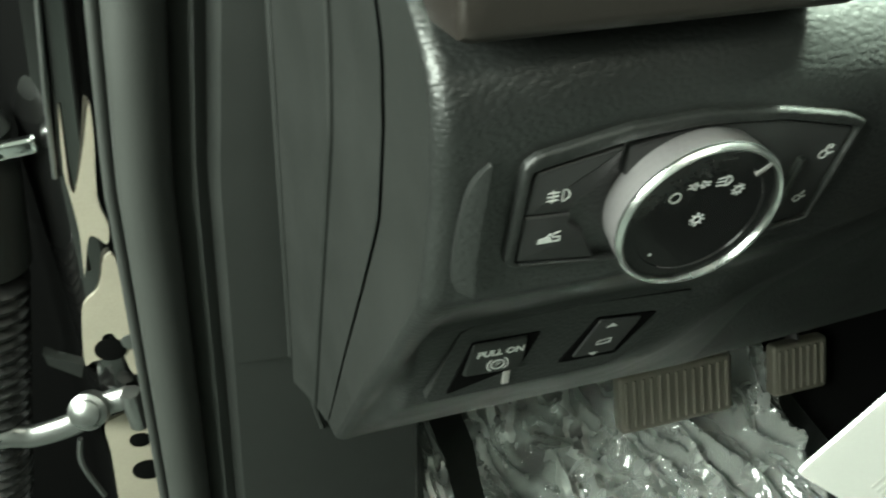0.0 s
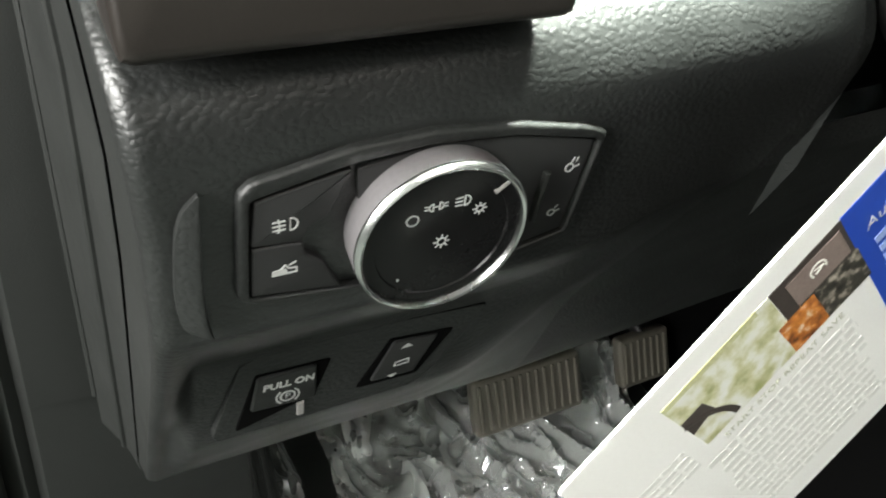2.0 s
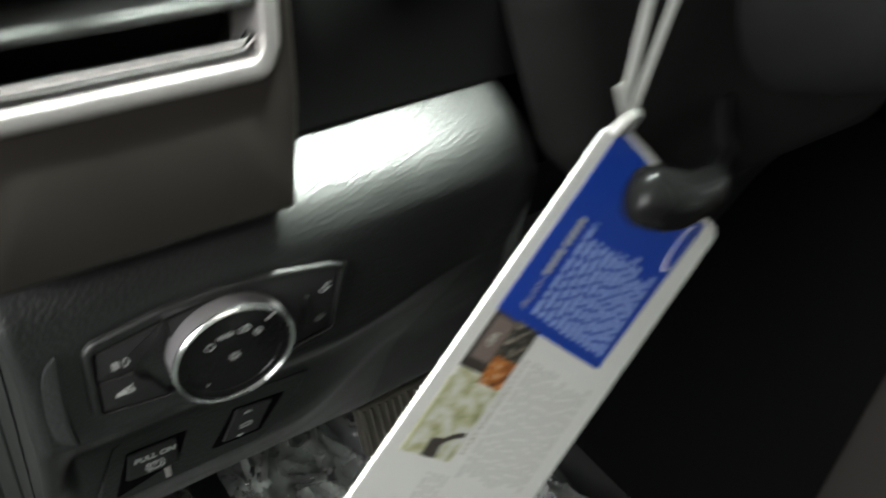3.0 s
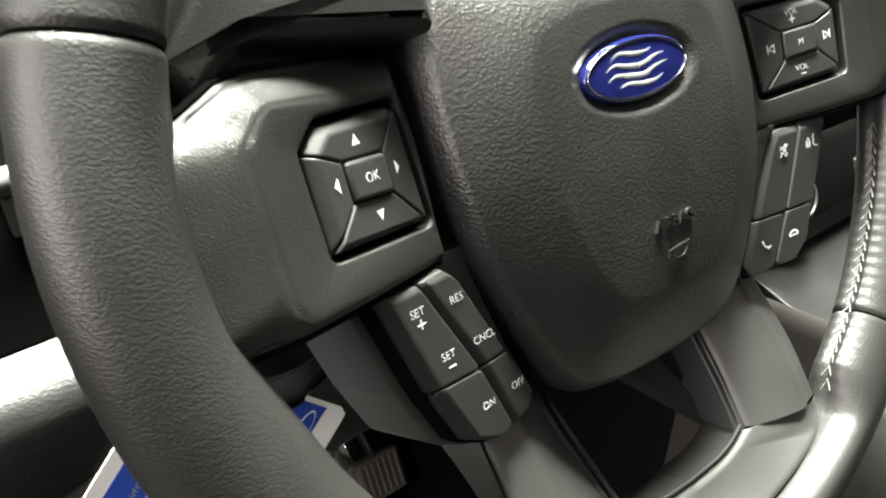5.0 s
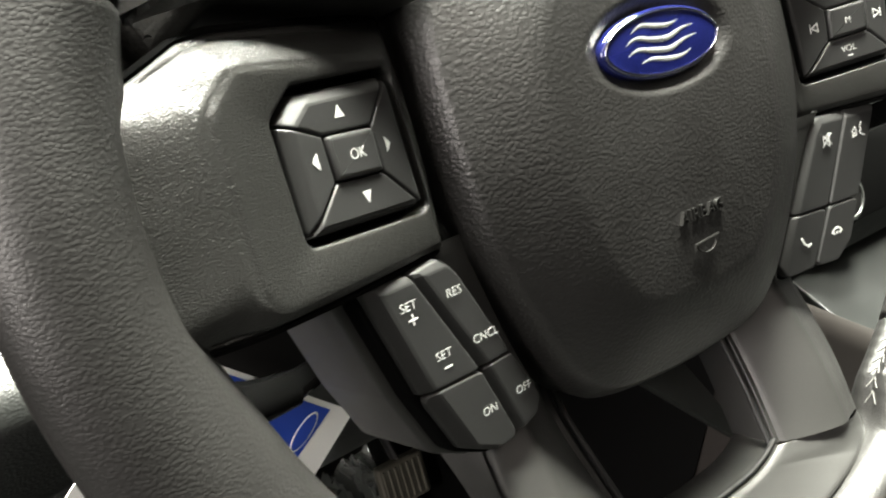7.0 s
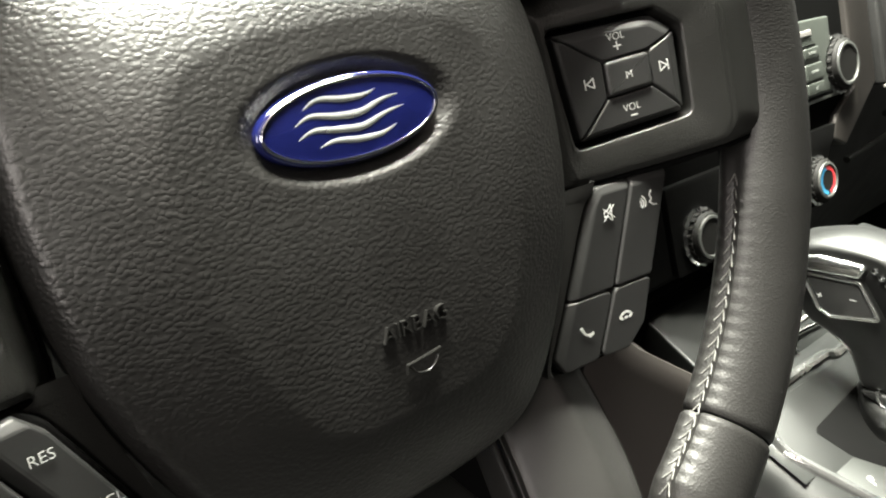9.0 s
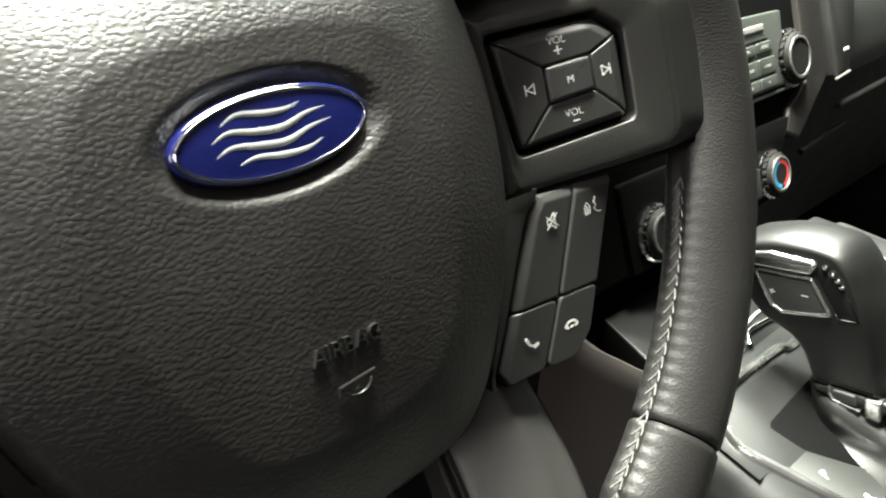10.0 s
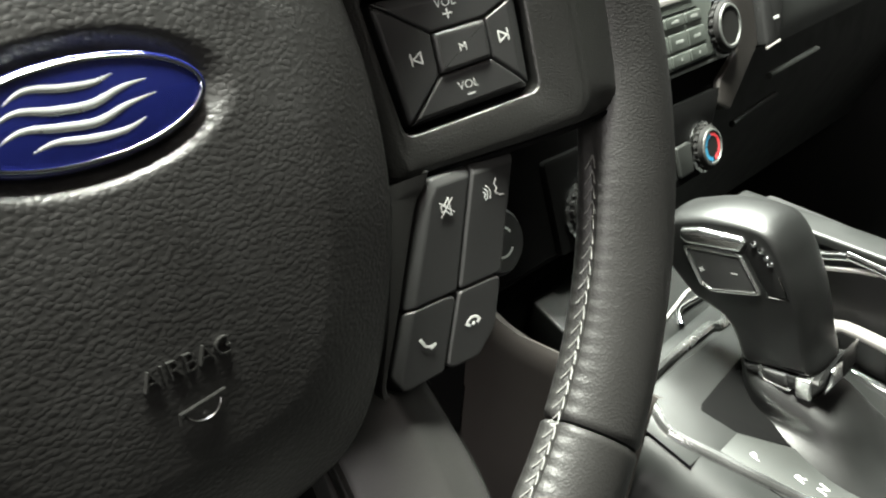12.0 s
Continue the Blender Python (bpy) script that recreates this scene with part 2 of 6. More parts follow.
def slab(pts, lo, hi, bev=0.001, m=None, steps=4, bm=None, taper=0.0):
    """A plate with the outline pts, from lo to hi, its upper edge rounded by bev, its foot wider by taper."""
    p = ccw(pts)
    rings = [[(*q, lo) for q in inset(p, -taper)], [(*q, hi - bev) for q in p]]
    for i in range(1, steps + 1):
        a = math.pi / 2 * i / steps
        rings.append([(*q, hi - bev + bev * math.sin(a)) for q in inset(p, bev * (1 - math.cos(a)))])
    return rings_to_bm(rings, m, bm=bm)


def box(x0, x1, y0, y1, z0, z1, bev=0.002, m=None, bm=None):
    r = min(bev * 1.5, 0.45 * (x1 - x0), 0.45 * (y1 - y0))
    o = rounded([(x0, y0), (x1, y0), (x1, y1), (x0, y1)], r, 3)
    return slab(o, z0, z1, min(bev, 0.4 * (z1 - z0)), m, 3, bm)


def polar(pts, c, n):
    """n points on the outline pts, evenly by angle round c."""
    out, k = [], len(pts)
    for i in range(n):
        a = 2 * math.pi * i / n
        d = Vector((math.cos(a), math.sin(a)))
        best = 1e-6
        for j in range(k):
            p, q = Vector(pts[j]) - Vector(c), Vector(pts[(j + 1) % k]) - Vector(c)
            e = q - p
            den = d.x * e.y - d.y * e.x
            if abs(den) < 1e-12:
                continue
            t = (p.x * e.y - p.y * e.x) / den
            s = (p.x * d.y - p.y * d.x) / den
            if -1e-6 <= s <= 1 + 1e-6 and t > best:
                best = t
        out.append(Vector(c) + d * best)
    return out


def frame_slab(outer, inner, c, lo, hi, bev, m=None, n=180, hole_lo=None, inner_bev=None):
    """A plate with a hole: rounded outer and inner edges."""
    o, i = polar(ccw(outer), c, n), polar(ccw(inner), c, n)
    ib = inner_bev or bev * 0.5

    def towards(a, b, d):
        return [p.lerp(q, min(0.9, d / max(1e-6, (q - p).length))) for p, q in zip(a, b)]

    rings = [[(*q, lo) for q in o]]
    for k in range(6):
        a = math.pi / 2 * k / 5
        rings.append([(*q, hi - bev + bev * math.sin(a)) for q in towards(o, i, bev * (1 - math.cos(a)))])
    for k in range(4):
        a = math.pi / 2 * k / 3
        rings.append([(*q, hi - ib + ib * math.cos(a)) for q in towards(i, o, ib * (1 - math.sin(a)))])
    rings.append([(*q, lo if hole_lo is None else hole_lo) for q in i])
    return rings_to_bm(rings, m, cap0=False, cap1=False)


def shoulder_slab(outer, shoulder, inner, c, lo, drop, m=None, n=220, hole_lo=-0.008, ib=0.0011):
    """A plate with a hole whose rim falls away from a soft shoulder to its outer edge."""
    o, s, i = (polar(ccw(q), c, n) for q in (outer, shoulder, inner))
    fall = [-min(drop, 0.56 * (a - b).length) for a, b in zip(o, s)]
    rings = [[(*q, lo) for q in o], [(*q, f - 0.0022) for q, f in zip(o, fall)]]
    for k in range(1, 4):
        a = math.pi / 2 * k / 3
        rings.append([(*p.lerp(q, min(0.4, 0.0022 * (1 - math.cos(a)) / max(1e-5, (q - p).length))), f - 0.0022 + 0.0022 * math.sin(a)) for p, q, f in zip(o, s, fall)])
    for t in (0.3, 0.6, 0.84, 0.9, 0.95, 1.0):
        ease = 0.5 * max(0.0, t - 0.84) ** 2 / 0.16
        rings.append([(*p.lerp(q, t), f * (1 - t + ease)) for p, q, f in zip(o, s, fall)])
    for d, k in ((0.0008, 0.3), (0.0018, 0.06), (0.003, 0.0)):
        rings.append([(*p.lerp(q, min(0.4, d / max(1e-5, (q - p).length))), f * 0.08 * k) for p, q, f in zip(s, i, fall)])
    for k in range(4):
        a = math.pi / 2 * k / 3
        rings.append([(*p.lerp(q, min(0.4, ib * (1 - math.sin(a)) / max(1e-5, (q - p).length))), -ib + ib * math.cos(a)) for p, q in zip(i, s)])
    rings.append([(*q, hole_lo) for q in i])
    return rings_to_bm(rings, m, cap0=False, cap1=False)


def tube(path, r, seg=12, m=None, closed=False, bm=None, squash=1.0):
    """A round bar along path; r: one radius, or one a point."""
    pts = [Vector(p) for p in path]
    k = len(pts)
    rings, up = [], Vector((0.123, 0.456, 0.789))
    for i, p in enumerate(pts):
        a = pts[(i - 1) % k] if closed or i else p
        b = pts[(i + 1) % k] if closed or i < k - 1 else p
        t = (b - a).normalized()
        up = (up - t * up.dot(t)).normalized()
        side = t.cross(up)
        rr = r[i] if isinstance(r, (list, tuple)) else r
        rings.append([p + (up * math.cos(2 * math.pi * j / seg) + side * math.sin(2 * math.pi * j / seg) * squash) * rr for j in range(seg)])
    if closed:
        rings.append(rings[0])
    bm = rings_to_bm(rings, m, cap0=not closed, cap1=not closed, bm=bm)
    if closed:
        bmesh.ops.remove_doubles(bm, verts=bm.verts, dist=1e-7)
    return bm


def lathe(profile, m=None, n=48, bm=None, cap0=True, cap1=True):
    """profile: rows of (radius, height)."""
    rings = [[(r * math.cos(2 * math.pi * j / n), r * math.sin(2 * math.pi * j / n), h) for j in range(n)] for r, h in profile]
    return rings_to_bm(rings, m, cap0, cap1, bm)


def spline(pts, n=8, closed=False):
    """Catmull-Rom points through pts."""
    p = [Vector(q) for q in pts]
    k, out = len(p), []
    for i in range(k if closed else k - 1):
        a, b, c, d = (p[(i + j) % k] if closed else p[max(0, min(k - 1, i + j))] for j in (-1, 0, 1, 2))
        for s in range(n):
            t = s / n
            out.append(0.5 * ((2 * b) + (c - a) * t + (2 * a - 5 * b + 4 * c - d) * t * t + (3 * b - a - 3 * c + d) * t ** 3))
    if not closed:
        out.append(p[-1])
    return out


def grid(f, nu, nv, m=None, bm=None):
    rings = [[f(i / nu, j / nv) for i in range(nu + 1)] for j in range(nv + 1)]
    return rings_to_bm(rings, m, False, False, bm, closed=False)


def strokes(lines, w, m, h=0.00012, bm=None):
    """Printed lines of width w: flat bars along the polylines, each h high."""
    bm = bm or bmesh.new()
    for line in lines:
        for a, b in zip(line, line[1:]):
            a, b = Vector(a), Vector(b)
            d = (b - a).normalized() if (b - a).length > 1e-9 else Vector((1, 0))
            s, e = Vector((-d.y, d.x)) * w / 2, d * w * 0.3
            slab([a - e - s, b + e - s, b + e + s, a - e + s], 0, h, h * 0.2, m, 1, bm)
    return bm


def arc(cx, cy, r, a0, a1, n=12, ry=None):
    ry = r if ry is None else ry
    return [(cx + r * math.cos(radians(a0 + (a1 - a0) * i / n)), cy + ry * math.sin(radians(a0 + (a1 - a0) * i / n))) for i in range(n + 1)]


def letters(body, size, m, h=0.0001, bm=None, shear=0.0, weight=-0.018):
    """Raised words in the built-in font, centred, size = height of a capital."""
    cu = bpy.data.curves.new("words", "FONT")
    cu.body, cu.size, cu.align_x, cu.align_y, cu.extrude, cu.shear = body, size * 1.42, "CENTER", "CENTER", h, shear
    cu.resolution_u = 3
    cu.offset = weight * size
    ob = bpy.data.objects.new("words", cu)
    me = bpy.data.meshes.new_from_object(ob)
    me.transform(m)
    bm = bm or bmesh.new()
    bm.from_mesh(me)
    bpy.data.objects.remove(ob)
    bpy.data.curves.remove(cu)
    bpy.data.meshes.remove(me)
    return bm


def axes(o, a, b):
    """The pose with its x along a and its y near b, at o."""
    a = Vector(a).normalized()
    c = a.cross(Vector(b)).normalized()
    b = c.cross(a)
    m = Matrix((a, b, c)).transposed().to_4x4()
    m.translation = o
    return m


def chamfer(bm, cuts, inside, m):
    """Slope the top of a key down to the lines in cuts: rows of (p, q, width, drop)."""
    rows = []
    for p, q, w, drop in cuts:
        p, q = Vector(p), Vector(q)
        n = Vector((-(q - p).y, (q - p).x)).normalized()
        if n.dot(Vector(inside) - p) < 0:
            n = -n
        rows.append((p, n, w, drop))
        for f in (1.0, 0.8):
            co = p + n * w * f
            bmesh.ops.bisect_plane(bm, geom=bm.verts[:] + bm.edges[:] + bm.faces[:], plane_co=(co.x, co.y, 0), plane_no=(n.x, n.y, 0), dist=1e-7)
    for v in bm.verts:
        if v.co.z > -0.0045:
            low = 0.0
            for p, n, w, drop in rows:
                d = max(0.0, (v.co.to_2d() - p).dot(n)) / w
                low = max(low, drop * (0.9 - d if d < 0.8 else max(0.0, 1 - d) ** 2 * 2.5) / 0.9 if d < 1 else 0.0)
            v.co.z -= low
    bm.transform(m)
    return bm

# ---- steering wheel: built in (u, v, n): right, up the wheel's plane, towards the driver ----
WHEEL = pose(0, 0, 0.66, -25, 0, 0)
UVN = Matrix(((1, 0, 0, 0), (0, 0, -1, 0), (0, 1, 0, 0), (0, 0, 0, 1)))
wheel = thing("steering_wheel", "black leather-wrapped steering wheel with airbag cover and button pads", "steering wheel", WHEEL)
RIM_R, RIM_T, RIM_V, RIM_N = 0.1745, 0.0185, -0.005, 0.004
PITCH = 0.0049 / 0.153


def on_rim(a, b, lift=0.0):
    """Place on the rim: a along the ring, b round the tube (0 outwards, 90 degrees to the driver)."""
    ca, sa, cb, sb = math.cos(a), math.sin(a), math.cos(b), math.sin(b)
    inner = max(0.0, -cb)
    deg = math.degrees(a)
    low = min(abs(deg + 45), abs(deg + 135))
    quilt = max(0.0, 1 - (low / 36) ** 8) if low < 36 else 0.0
    seam = b - radians(186)
    pull = -0.0024 * math.exp(-(seam / 0.17) ** 2) + 0.00045 * math.exp(-((abs(seam) - 0.34) / 0.2) ** 2) * (0.5 + 0.5 * math.cos(2 * math.pi * a / PITCH))
    r = RIM_T + lift + quilt * pull
    slim = max(0.0, min(1.0, (34 - abs(deg + 90)) / 8))
    beside = min(abs(deg - 10), abs(deg - 170), abs(deg + 190))
    pinch = max(0.0, min(1.0, (30 - beside) / 16))
    rad = RIM_R + r * cb * (1 + 0.06 * inner) * (1 - (0.6 * slim * slim * (3 - 2 * slim) + 0.2 * pinch * pinch * (3 - 2 * pinch) if cb < 0 else 0.0))
    return Vector((rad * ca, RIM_V + rad * sa, RIM_N + r * sb * 0.82))


def rim_piece(a0, a1):
    n = int(abs(a1 - a0) / 0.45)
    rings = []
    for i in range(-3, n + 4):
        f = max(0, min(n, i)) / n
        a = radians(a0 + (a1 - a0) * f)
        sink = 0.0
        if i < 2:
            sink = (0.0004, 0.0011, 0.004)[min(2, 1 - i)] if i < 1 else 0.0001
        if i > n - 2:
            j = i - n
            sink = (0.0004, 0.0011, 0.004)[min(2, 1 + j)] if j > -1 else 0.0001
        rings.append([on_rim(a, 2 * math.pi * k / 44, -sink) for k in range(44)])
    return rings_to_bm(rings, UVN)


part("rim", rim_piece(-46.8, 163), leather_rim, wheel, "black grained leather rim cover")
part("rim", rim_piece(163.3, 226.8), leather_rim, wheel)
part("rim", rim_piece(-132.9, -47.1), leather_rim, wheel, "lower leather rim section behind a seam")


def chevrons(a0, a1):
    bm = bmesh.new()
    k = int((radians(a1) - radians(a0)) / PITCH)
    for i in range(k):
        a = round(radians(a0) / PITCH) * PITCH + i * PITCH + PITCH / 2
        wob = random.uniform(-0.0003, 0.0003)
        for sgn in (-1, 1):
            pts = []
            for s in range(4):
                f = s / 3
                pts.append(on_rim(a + (0.5 - f) * 0.9 * PITCH * (1 if math.cos(a) > 0 else -1) + wob, radians(186) + sgn * f * 0.15, 0.0003 + 0.0002 * f))
            tube(pts, 0.0002 + random.uniform(0, 0.00007), 6, UVN, bm=bm)
    return bm


part("stitching", chevrons(-60.5, -13), thread, wheel, "pale baseball stitching along the inner rim")
part("stitching", chevrons(222, 240.5), thread, wheel)

# airbag cover
EDGE = [(0.0, 0.064), (0.035, 0.063), (0.062, 0.056), (0.074, 0.042), (0.0785, 0.02), (0.0785, -0.008), (0.0745, -0.035), (0.065, -0.062), (0.0545, -0.083), (0.044, -0.0945), (0.031, -0.0995), (0.012, -0.1015), (0, -0.1018)]
EDGE = [(x, y) for x, y in EDGE] + [(-x, y) for x, y in EDGE[-2:0:-1]]
EDGE = [p.to_2d() for p in spline([(x, y, 0) for x, y in EDGE], 6, True)]
CUP = (0.0, 0.0085)


def cover_height(u, v, t):
    s = max(0.0, (t - 0.60) / 0.40)
    s2 = max(0.0, (t - 0.93) / 0.07)
    h = 0.0078 - 0.0105 * s ** 1.35 - 0.007 * s2 ** 2 - 0.0012 * t * t - 1.1 * (v + 0.02) ** 2
    e = math.hypot((u - CUP[0]) / 0.0335, (v - CUP[1]) / 0.0158)
    if e < 1:
        q = min(1.0, (1 - e) / 0.36)
        h -= 0.0036 * q * q * (3 - 2 * q)
    return h


def cover():
    n, k = 300, 110
    c = (0.0, -0.018)
    out = polar(EDGE, c, n)
    rings = [[(*p, -0.03) for p in out], [(*p, cover_height(p.x, p.y, 1.0)) for p in out]]
    for i in range(1, k + 1):
        t = 1 - i / (k + 1)
        rings.append([(*(Vector(c) + (p - Vector(c)) * t), cover_height(*(Vector(c) + (p - Vector(c)) * t), t)) for p in out])
    return rings_to_bm(rings, UVN)


bag = part("airbag_cover", cover(), leather_cover, wheel, "black grained airbag cover")
FACE = UVN @ Matrix.Translation((0, -0.0455, 0.0075)) @ Matrix.Rotation(radians(3), 4, "X") @ Matrix.Translation((0, 0.0445, 0))
bm = letters("AIRBAG", 0.0042, FACE @ Matrix.Translation((0.0012, -0.0445, 0)), 0.0007)
part("raised_word", bm, smooth_skin, bag, "raised word AIRBAG")
bm = tube([(x, y, 0.0002) for x, y in arc(0.0012, -0.0538, 0.0045, 195, 345, 10, 0.004)], 0.0004, 6, FACE)
tube([(-0.0045, -0.0562, 0.0002), (-0.0042, -0.054, 0.0004), (0.0068, -0.0532, 0.0004)], 0.0004, 6, FACE, bm=bm)
part("raised_symbol", bm, smooth_skin, bag, "raised horn symbol")

# oval badge
OVAL = UVN @ Matrix.Translation((-0.0005, 0.0085, 0.0005))
ell = [Vector((0.0262 * math.cos(2 * math.pi * i / 96), 0.0106 * math.sin(2 * math.pi * i / 96))) for i in range(96)]
badge = part("oval_badge", slab(ell, -0.002, 0.0068, 0.0012, OVAL), emblem_blue, wheel, "glossy navy oval badge with silver wave strokes")
part("badge_border", frame_slab(inset(ell, 0.0009), inset(ell, 0.00165), (0, 0), 0.0062, 0.0072, 0.0003, OVAL, 120), chrome, badge, "bright oval border")
TOP = OVAL @ Matrix.Translation((0, 0, 0.00665))


def swash():
    bm = bmesh.new()

    def brush(pts, r):
        p = spline([(x / 1000, y / 1000, 0) for x, y in pts], 6)
        k = len(p)
        rr = [max(0.00018, r / 1000 * (0.15 + 0.85 * math.sin(math.pi * i / (k - 1)))) for i in range(k)]
        tube(p, rr, 10, TOP @ Matrix.Diagonal((1, 1, 0.45, 1)), bm=bm)

    brush([(-15, 3.4), (-9, 6.0), (-2, 5.0), (4, 4.8), (9, 6.2)], 0.9)
    brush([(-18, 0.2), (-12, 2.6), (-5, 1.4), (2, 1.0), (9, 2.8), (16, 3.4)], 1.0)
    brush([(-18, -3.0), (-12, -0.8), (-5, -1.8), (2, -2.4), (9, -0.6), (17.5, 0.6)], 1.0)
    brush([(-13, -5.4), (-7, -4.2), (0, -5.2), (7, -5.2), (13, -3.2)], 0.9)
    return bm


part("badge_relief", swash(), emblem_silver, badge, "abstract silver wave strokes")

# button pads
def pad_m(side):
    return UVN @ Matrix.Translation((side * 0.107, 0, 0)) @ Matrix.Rotation(radians(-20 * side), 4, "Y")


def low_m(side):
    turn = Matrix.Rotation(radians(-8 * side), 4, "Y") @ Matrix.Rotation(radians(4), 4, "X")
    return UVN @ Matrix.Translation((side * 0.107, -0.04, -0.002)) @ turn


def mir(pts, side):
    return [(side * x / 1000, y / 1000) for x, y in pts]


def key(name, pts, side, m, hi, cuts=(), label="", r=0.001, bev=0.0007, gap=0.00028):
    o = inset(ccw(rounded(mir(pts, side), r, 3)), gap)
    bm = slab(o, -0.008, hi, bev, None, 3, taper=0.0004)
    cuts = [(*mir((p, q), side), w / 1000, drop / 1000) for p, q, w, drop in cuts]
    return part(name, chamfer(bm, cuts, mir([(0, 0)], side)[0], m), plastic_key, wheel, label, angle=12)


def mark(parent, m, hi, lines, w=0.00045, label="", extra=None, name="symbol"):
    mm = m @ Matrix.Translation((0, 0, hi + 0.00002))
    bm = strokes([[(x / 1000, y / 1000) for x, y in l] for l in lines], w, mm)
    for pts in extra or ():
        slab([(x / 1000, y / 1000) for x, y in pts], 0, 0.00012, 0.00002, mm, 1, bm)
    return part(name, bm, white_print, parent, label)


def word(parent, m, hi, body, size, x, y, shear=0.0):
    mm = m @ Matrix.Translation((x / 1000, y / 1000, hi + 0.00008))
    return letters(body, size * 0.00093, mm, 0.00004, weight=-0.018 if body == "M" else -0.022)


for side, inner in ((-1, -18.0), (1, -23.5)):
    m = pad_m(side)
    A, B, C, D, E = (21.6, 11.0), (13.8, 17.2), (inner, 17.8), (-20.6, -18.0), (20.4, -16.2)
    c1, c2, c3, c4 = (9.4, 6.2), (-7.6, 5.8), (-8.0, -6.0), (9.0, -5.2)
    outline = [A, B, C, D, E]
    well = inset(ccw(rounded(mir(outline, side), 0.0015, 3)), -0.0019)
    OUTER = [(58, 14), (56.5, 20), (36, 32.4), (26, 34), (-31, 33.5), (-34, -31.6), (16, -32.2), (36, -32.0), (50, -31.8), (55.4, -29), (57.6, -2)]
    FLAT = [(39, 16), (30, 24.5), (inner - 2.6, 23), (-23.8, -29), (34, -29.2), (37.8, -24.5)]
    OUTER = [(x + (5.0 if side < 0 and x > 45 else 2.0 if x > 45 else 0), y) for x, y in OUTER]
    housing = rounded(mir(OUTER, side), [0.004, 0.006, 0.006, 0.006, 0.001, 0.001, 0.004, 0.004, 0.005, 0.006, 0.02], 6)
    flat = rounded(mir(FLAT, side), [0.004, 0.006, 0.001, 0.001, 0.006, 0.006], 6)
    plate = part("spoke", shoulder_slab(housing, flat, well, (0, 0), -0.026, 0.0085, m), plastic_spoke, wheel, "grained dark grey spoke housing")
    rim_o, rim_s = polar(ccw(housing), (0, 0), 160), polar(ccw(flat), (0, 0), 160)
    seam = [(*p.lerp(q, -0.0006 / max(0.001, (q - p).length)), -min(0.0085, 0.56 * (p - q).length) - 0.0022) for p, q in zip(rim_o, rim_s)]
    part("housing_seam", tube(seam, 0.0012, 6, m, closed=True), gap_shade_black, wheel, "near-black gap and shade round the spoke housing")
    part("key_well", slab(inset(ccw(well), -0.001), -0.0105, -0.0075, 0.0002, m, 1), gap_shade_black, wheel, "black gap round the keys")
    H, HC = 0.0004, 0.0014
    cuts = [(A, B, 4.4, 2.6), (B, C, 3.6, 2.4), (C, D, 1.6, 1.0), (D, E, 2.4, 2.0), (E, A, 4.4, 2.6)]
    k_up = key("button", [A, B, C, c2, c1], side, m, H, cuts)
    k_in = key("button", [C, D, c3, c2], side, m, H, cuts)
    k_dn = key("button", [D, E, c4, c3], side, m, H, cuts)
    k_out = key("button", [E, A, c1, c4], side, m, H, cuts)
    k_mid = key("button", [c1, c2, c3, c4], side, m, HC, bev=0.0012, r=0.0016)
    if side < 0:
        mark(k_up, m, H, [], extra=[[(-3.9, 9.7), (-0.7, 9.7), (-2.3, 12.6)]], label="white upward arrow")
        mark(k_dn, m, H, [], extra=[[(-1.6, -9.2), (1.6, -9.2), (0.0, -12.2)]], label="white downward arrow")
        mark(k_in, m, H, [], extra=[[(11.2, 2.4), (13.0, 0.4), (11.2, -1.6)]], label="white arrow")
        mark(k_out, m, H, [], extra=[[(-13.0, 2.8), (-13.0, -1.4), (-14.9, 0.7)]], label="white arrow")
        part("word", word(k_mid, m, HC, "OK", 3.0, -0.4, 0.2), white_print, k_mid, "white letters OK")
    else:
        part("word", word(k_mid, m, HC, "M", 2.6, 0.4, 0.0), white_print, k_mid, "white letter M")
        part("word", word(k_up, m, H, "VOL", 2.6, -1.4, 12.9), white_print, k_up, "white letters VOL")
        mark(k_up, m, H, [[(-2.7, 9.9), (-0.1, 9.9)], [(-1.4, 8.6), (-1.4, 11.2)]], label="white plus sign")
        part("word", word(k_dn, m, H, "VOL", 2.6, -0.3, -10.4), white_print, k_dn, "white letters VOL")
        mark(k_dn, m, H, [[(-1.0, -13.1), (1.2, -13.1)]], label="white minus sign")
        mark(k_out, m, H, [[(12.6, 1.7), (15.2, 0.1), (12.6, -1.5), (12.6, 1.7)], [(15.6, 1.7), (15.6, -1.5)]], 0.0004, "next track sign")
        mark(k_in, m, H, [[(-12.2, 1.7), (-14.8, 0.1), (-12.2, -1.5), (-12.2, 1.7)], [(-15.3, 1.7), (-15.3, -1.5)]], 0.0004, "previous track sign")

    # lower pad
    m = low_m(side)
    o = lambda pts: [(x, y + 40) for x, y in pts]
    T_out, T_mid, T_in, T_in2 = ((8.2, -33.4) if side < 0 else (12.4, -33.6)), ((-7.4, -33.8) if side < 0 else (-4.2, -33.0)), (-18.6, -32.8), (-24.0, -38.6)
    M_out, M_mid, M_in = ((-3.2, -67.2) if side < 0 else (-1.2, -68.4)), ((-25.0, -68.0) if side < 0 else (-18.4, -68.0)), (-38.0, -67.4)
    B_out, B_out2, B_mid, B_in, B_in2 = ((-12.6, -87.5) if side < 0 else (-7.4, -84.0)), ((-24.6, -93.6) if side < 0 else (-16, -91.0)), ((-34.6, -93.2) if side < 0 else (-29.2, -90.4)), (-44, -90.4), (-46.6, -84.5)
    hull = [T_out, T_in, T_in2, M_in, B_in2, B_in, B_out2, B_out, M_out]
    hs = ccw(rounded(mir(o(hull), side), 0.004, 4))
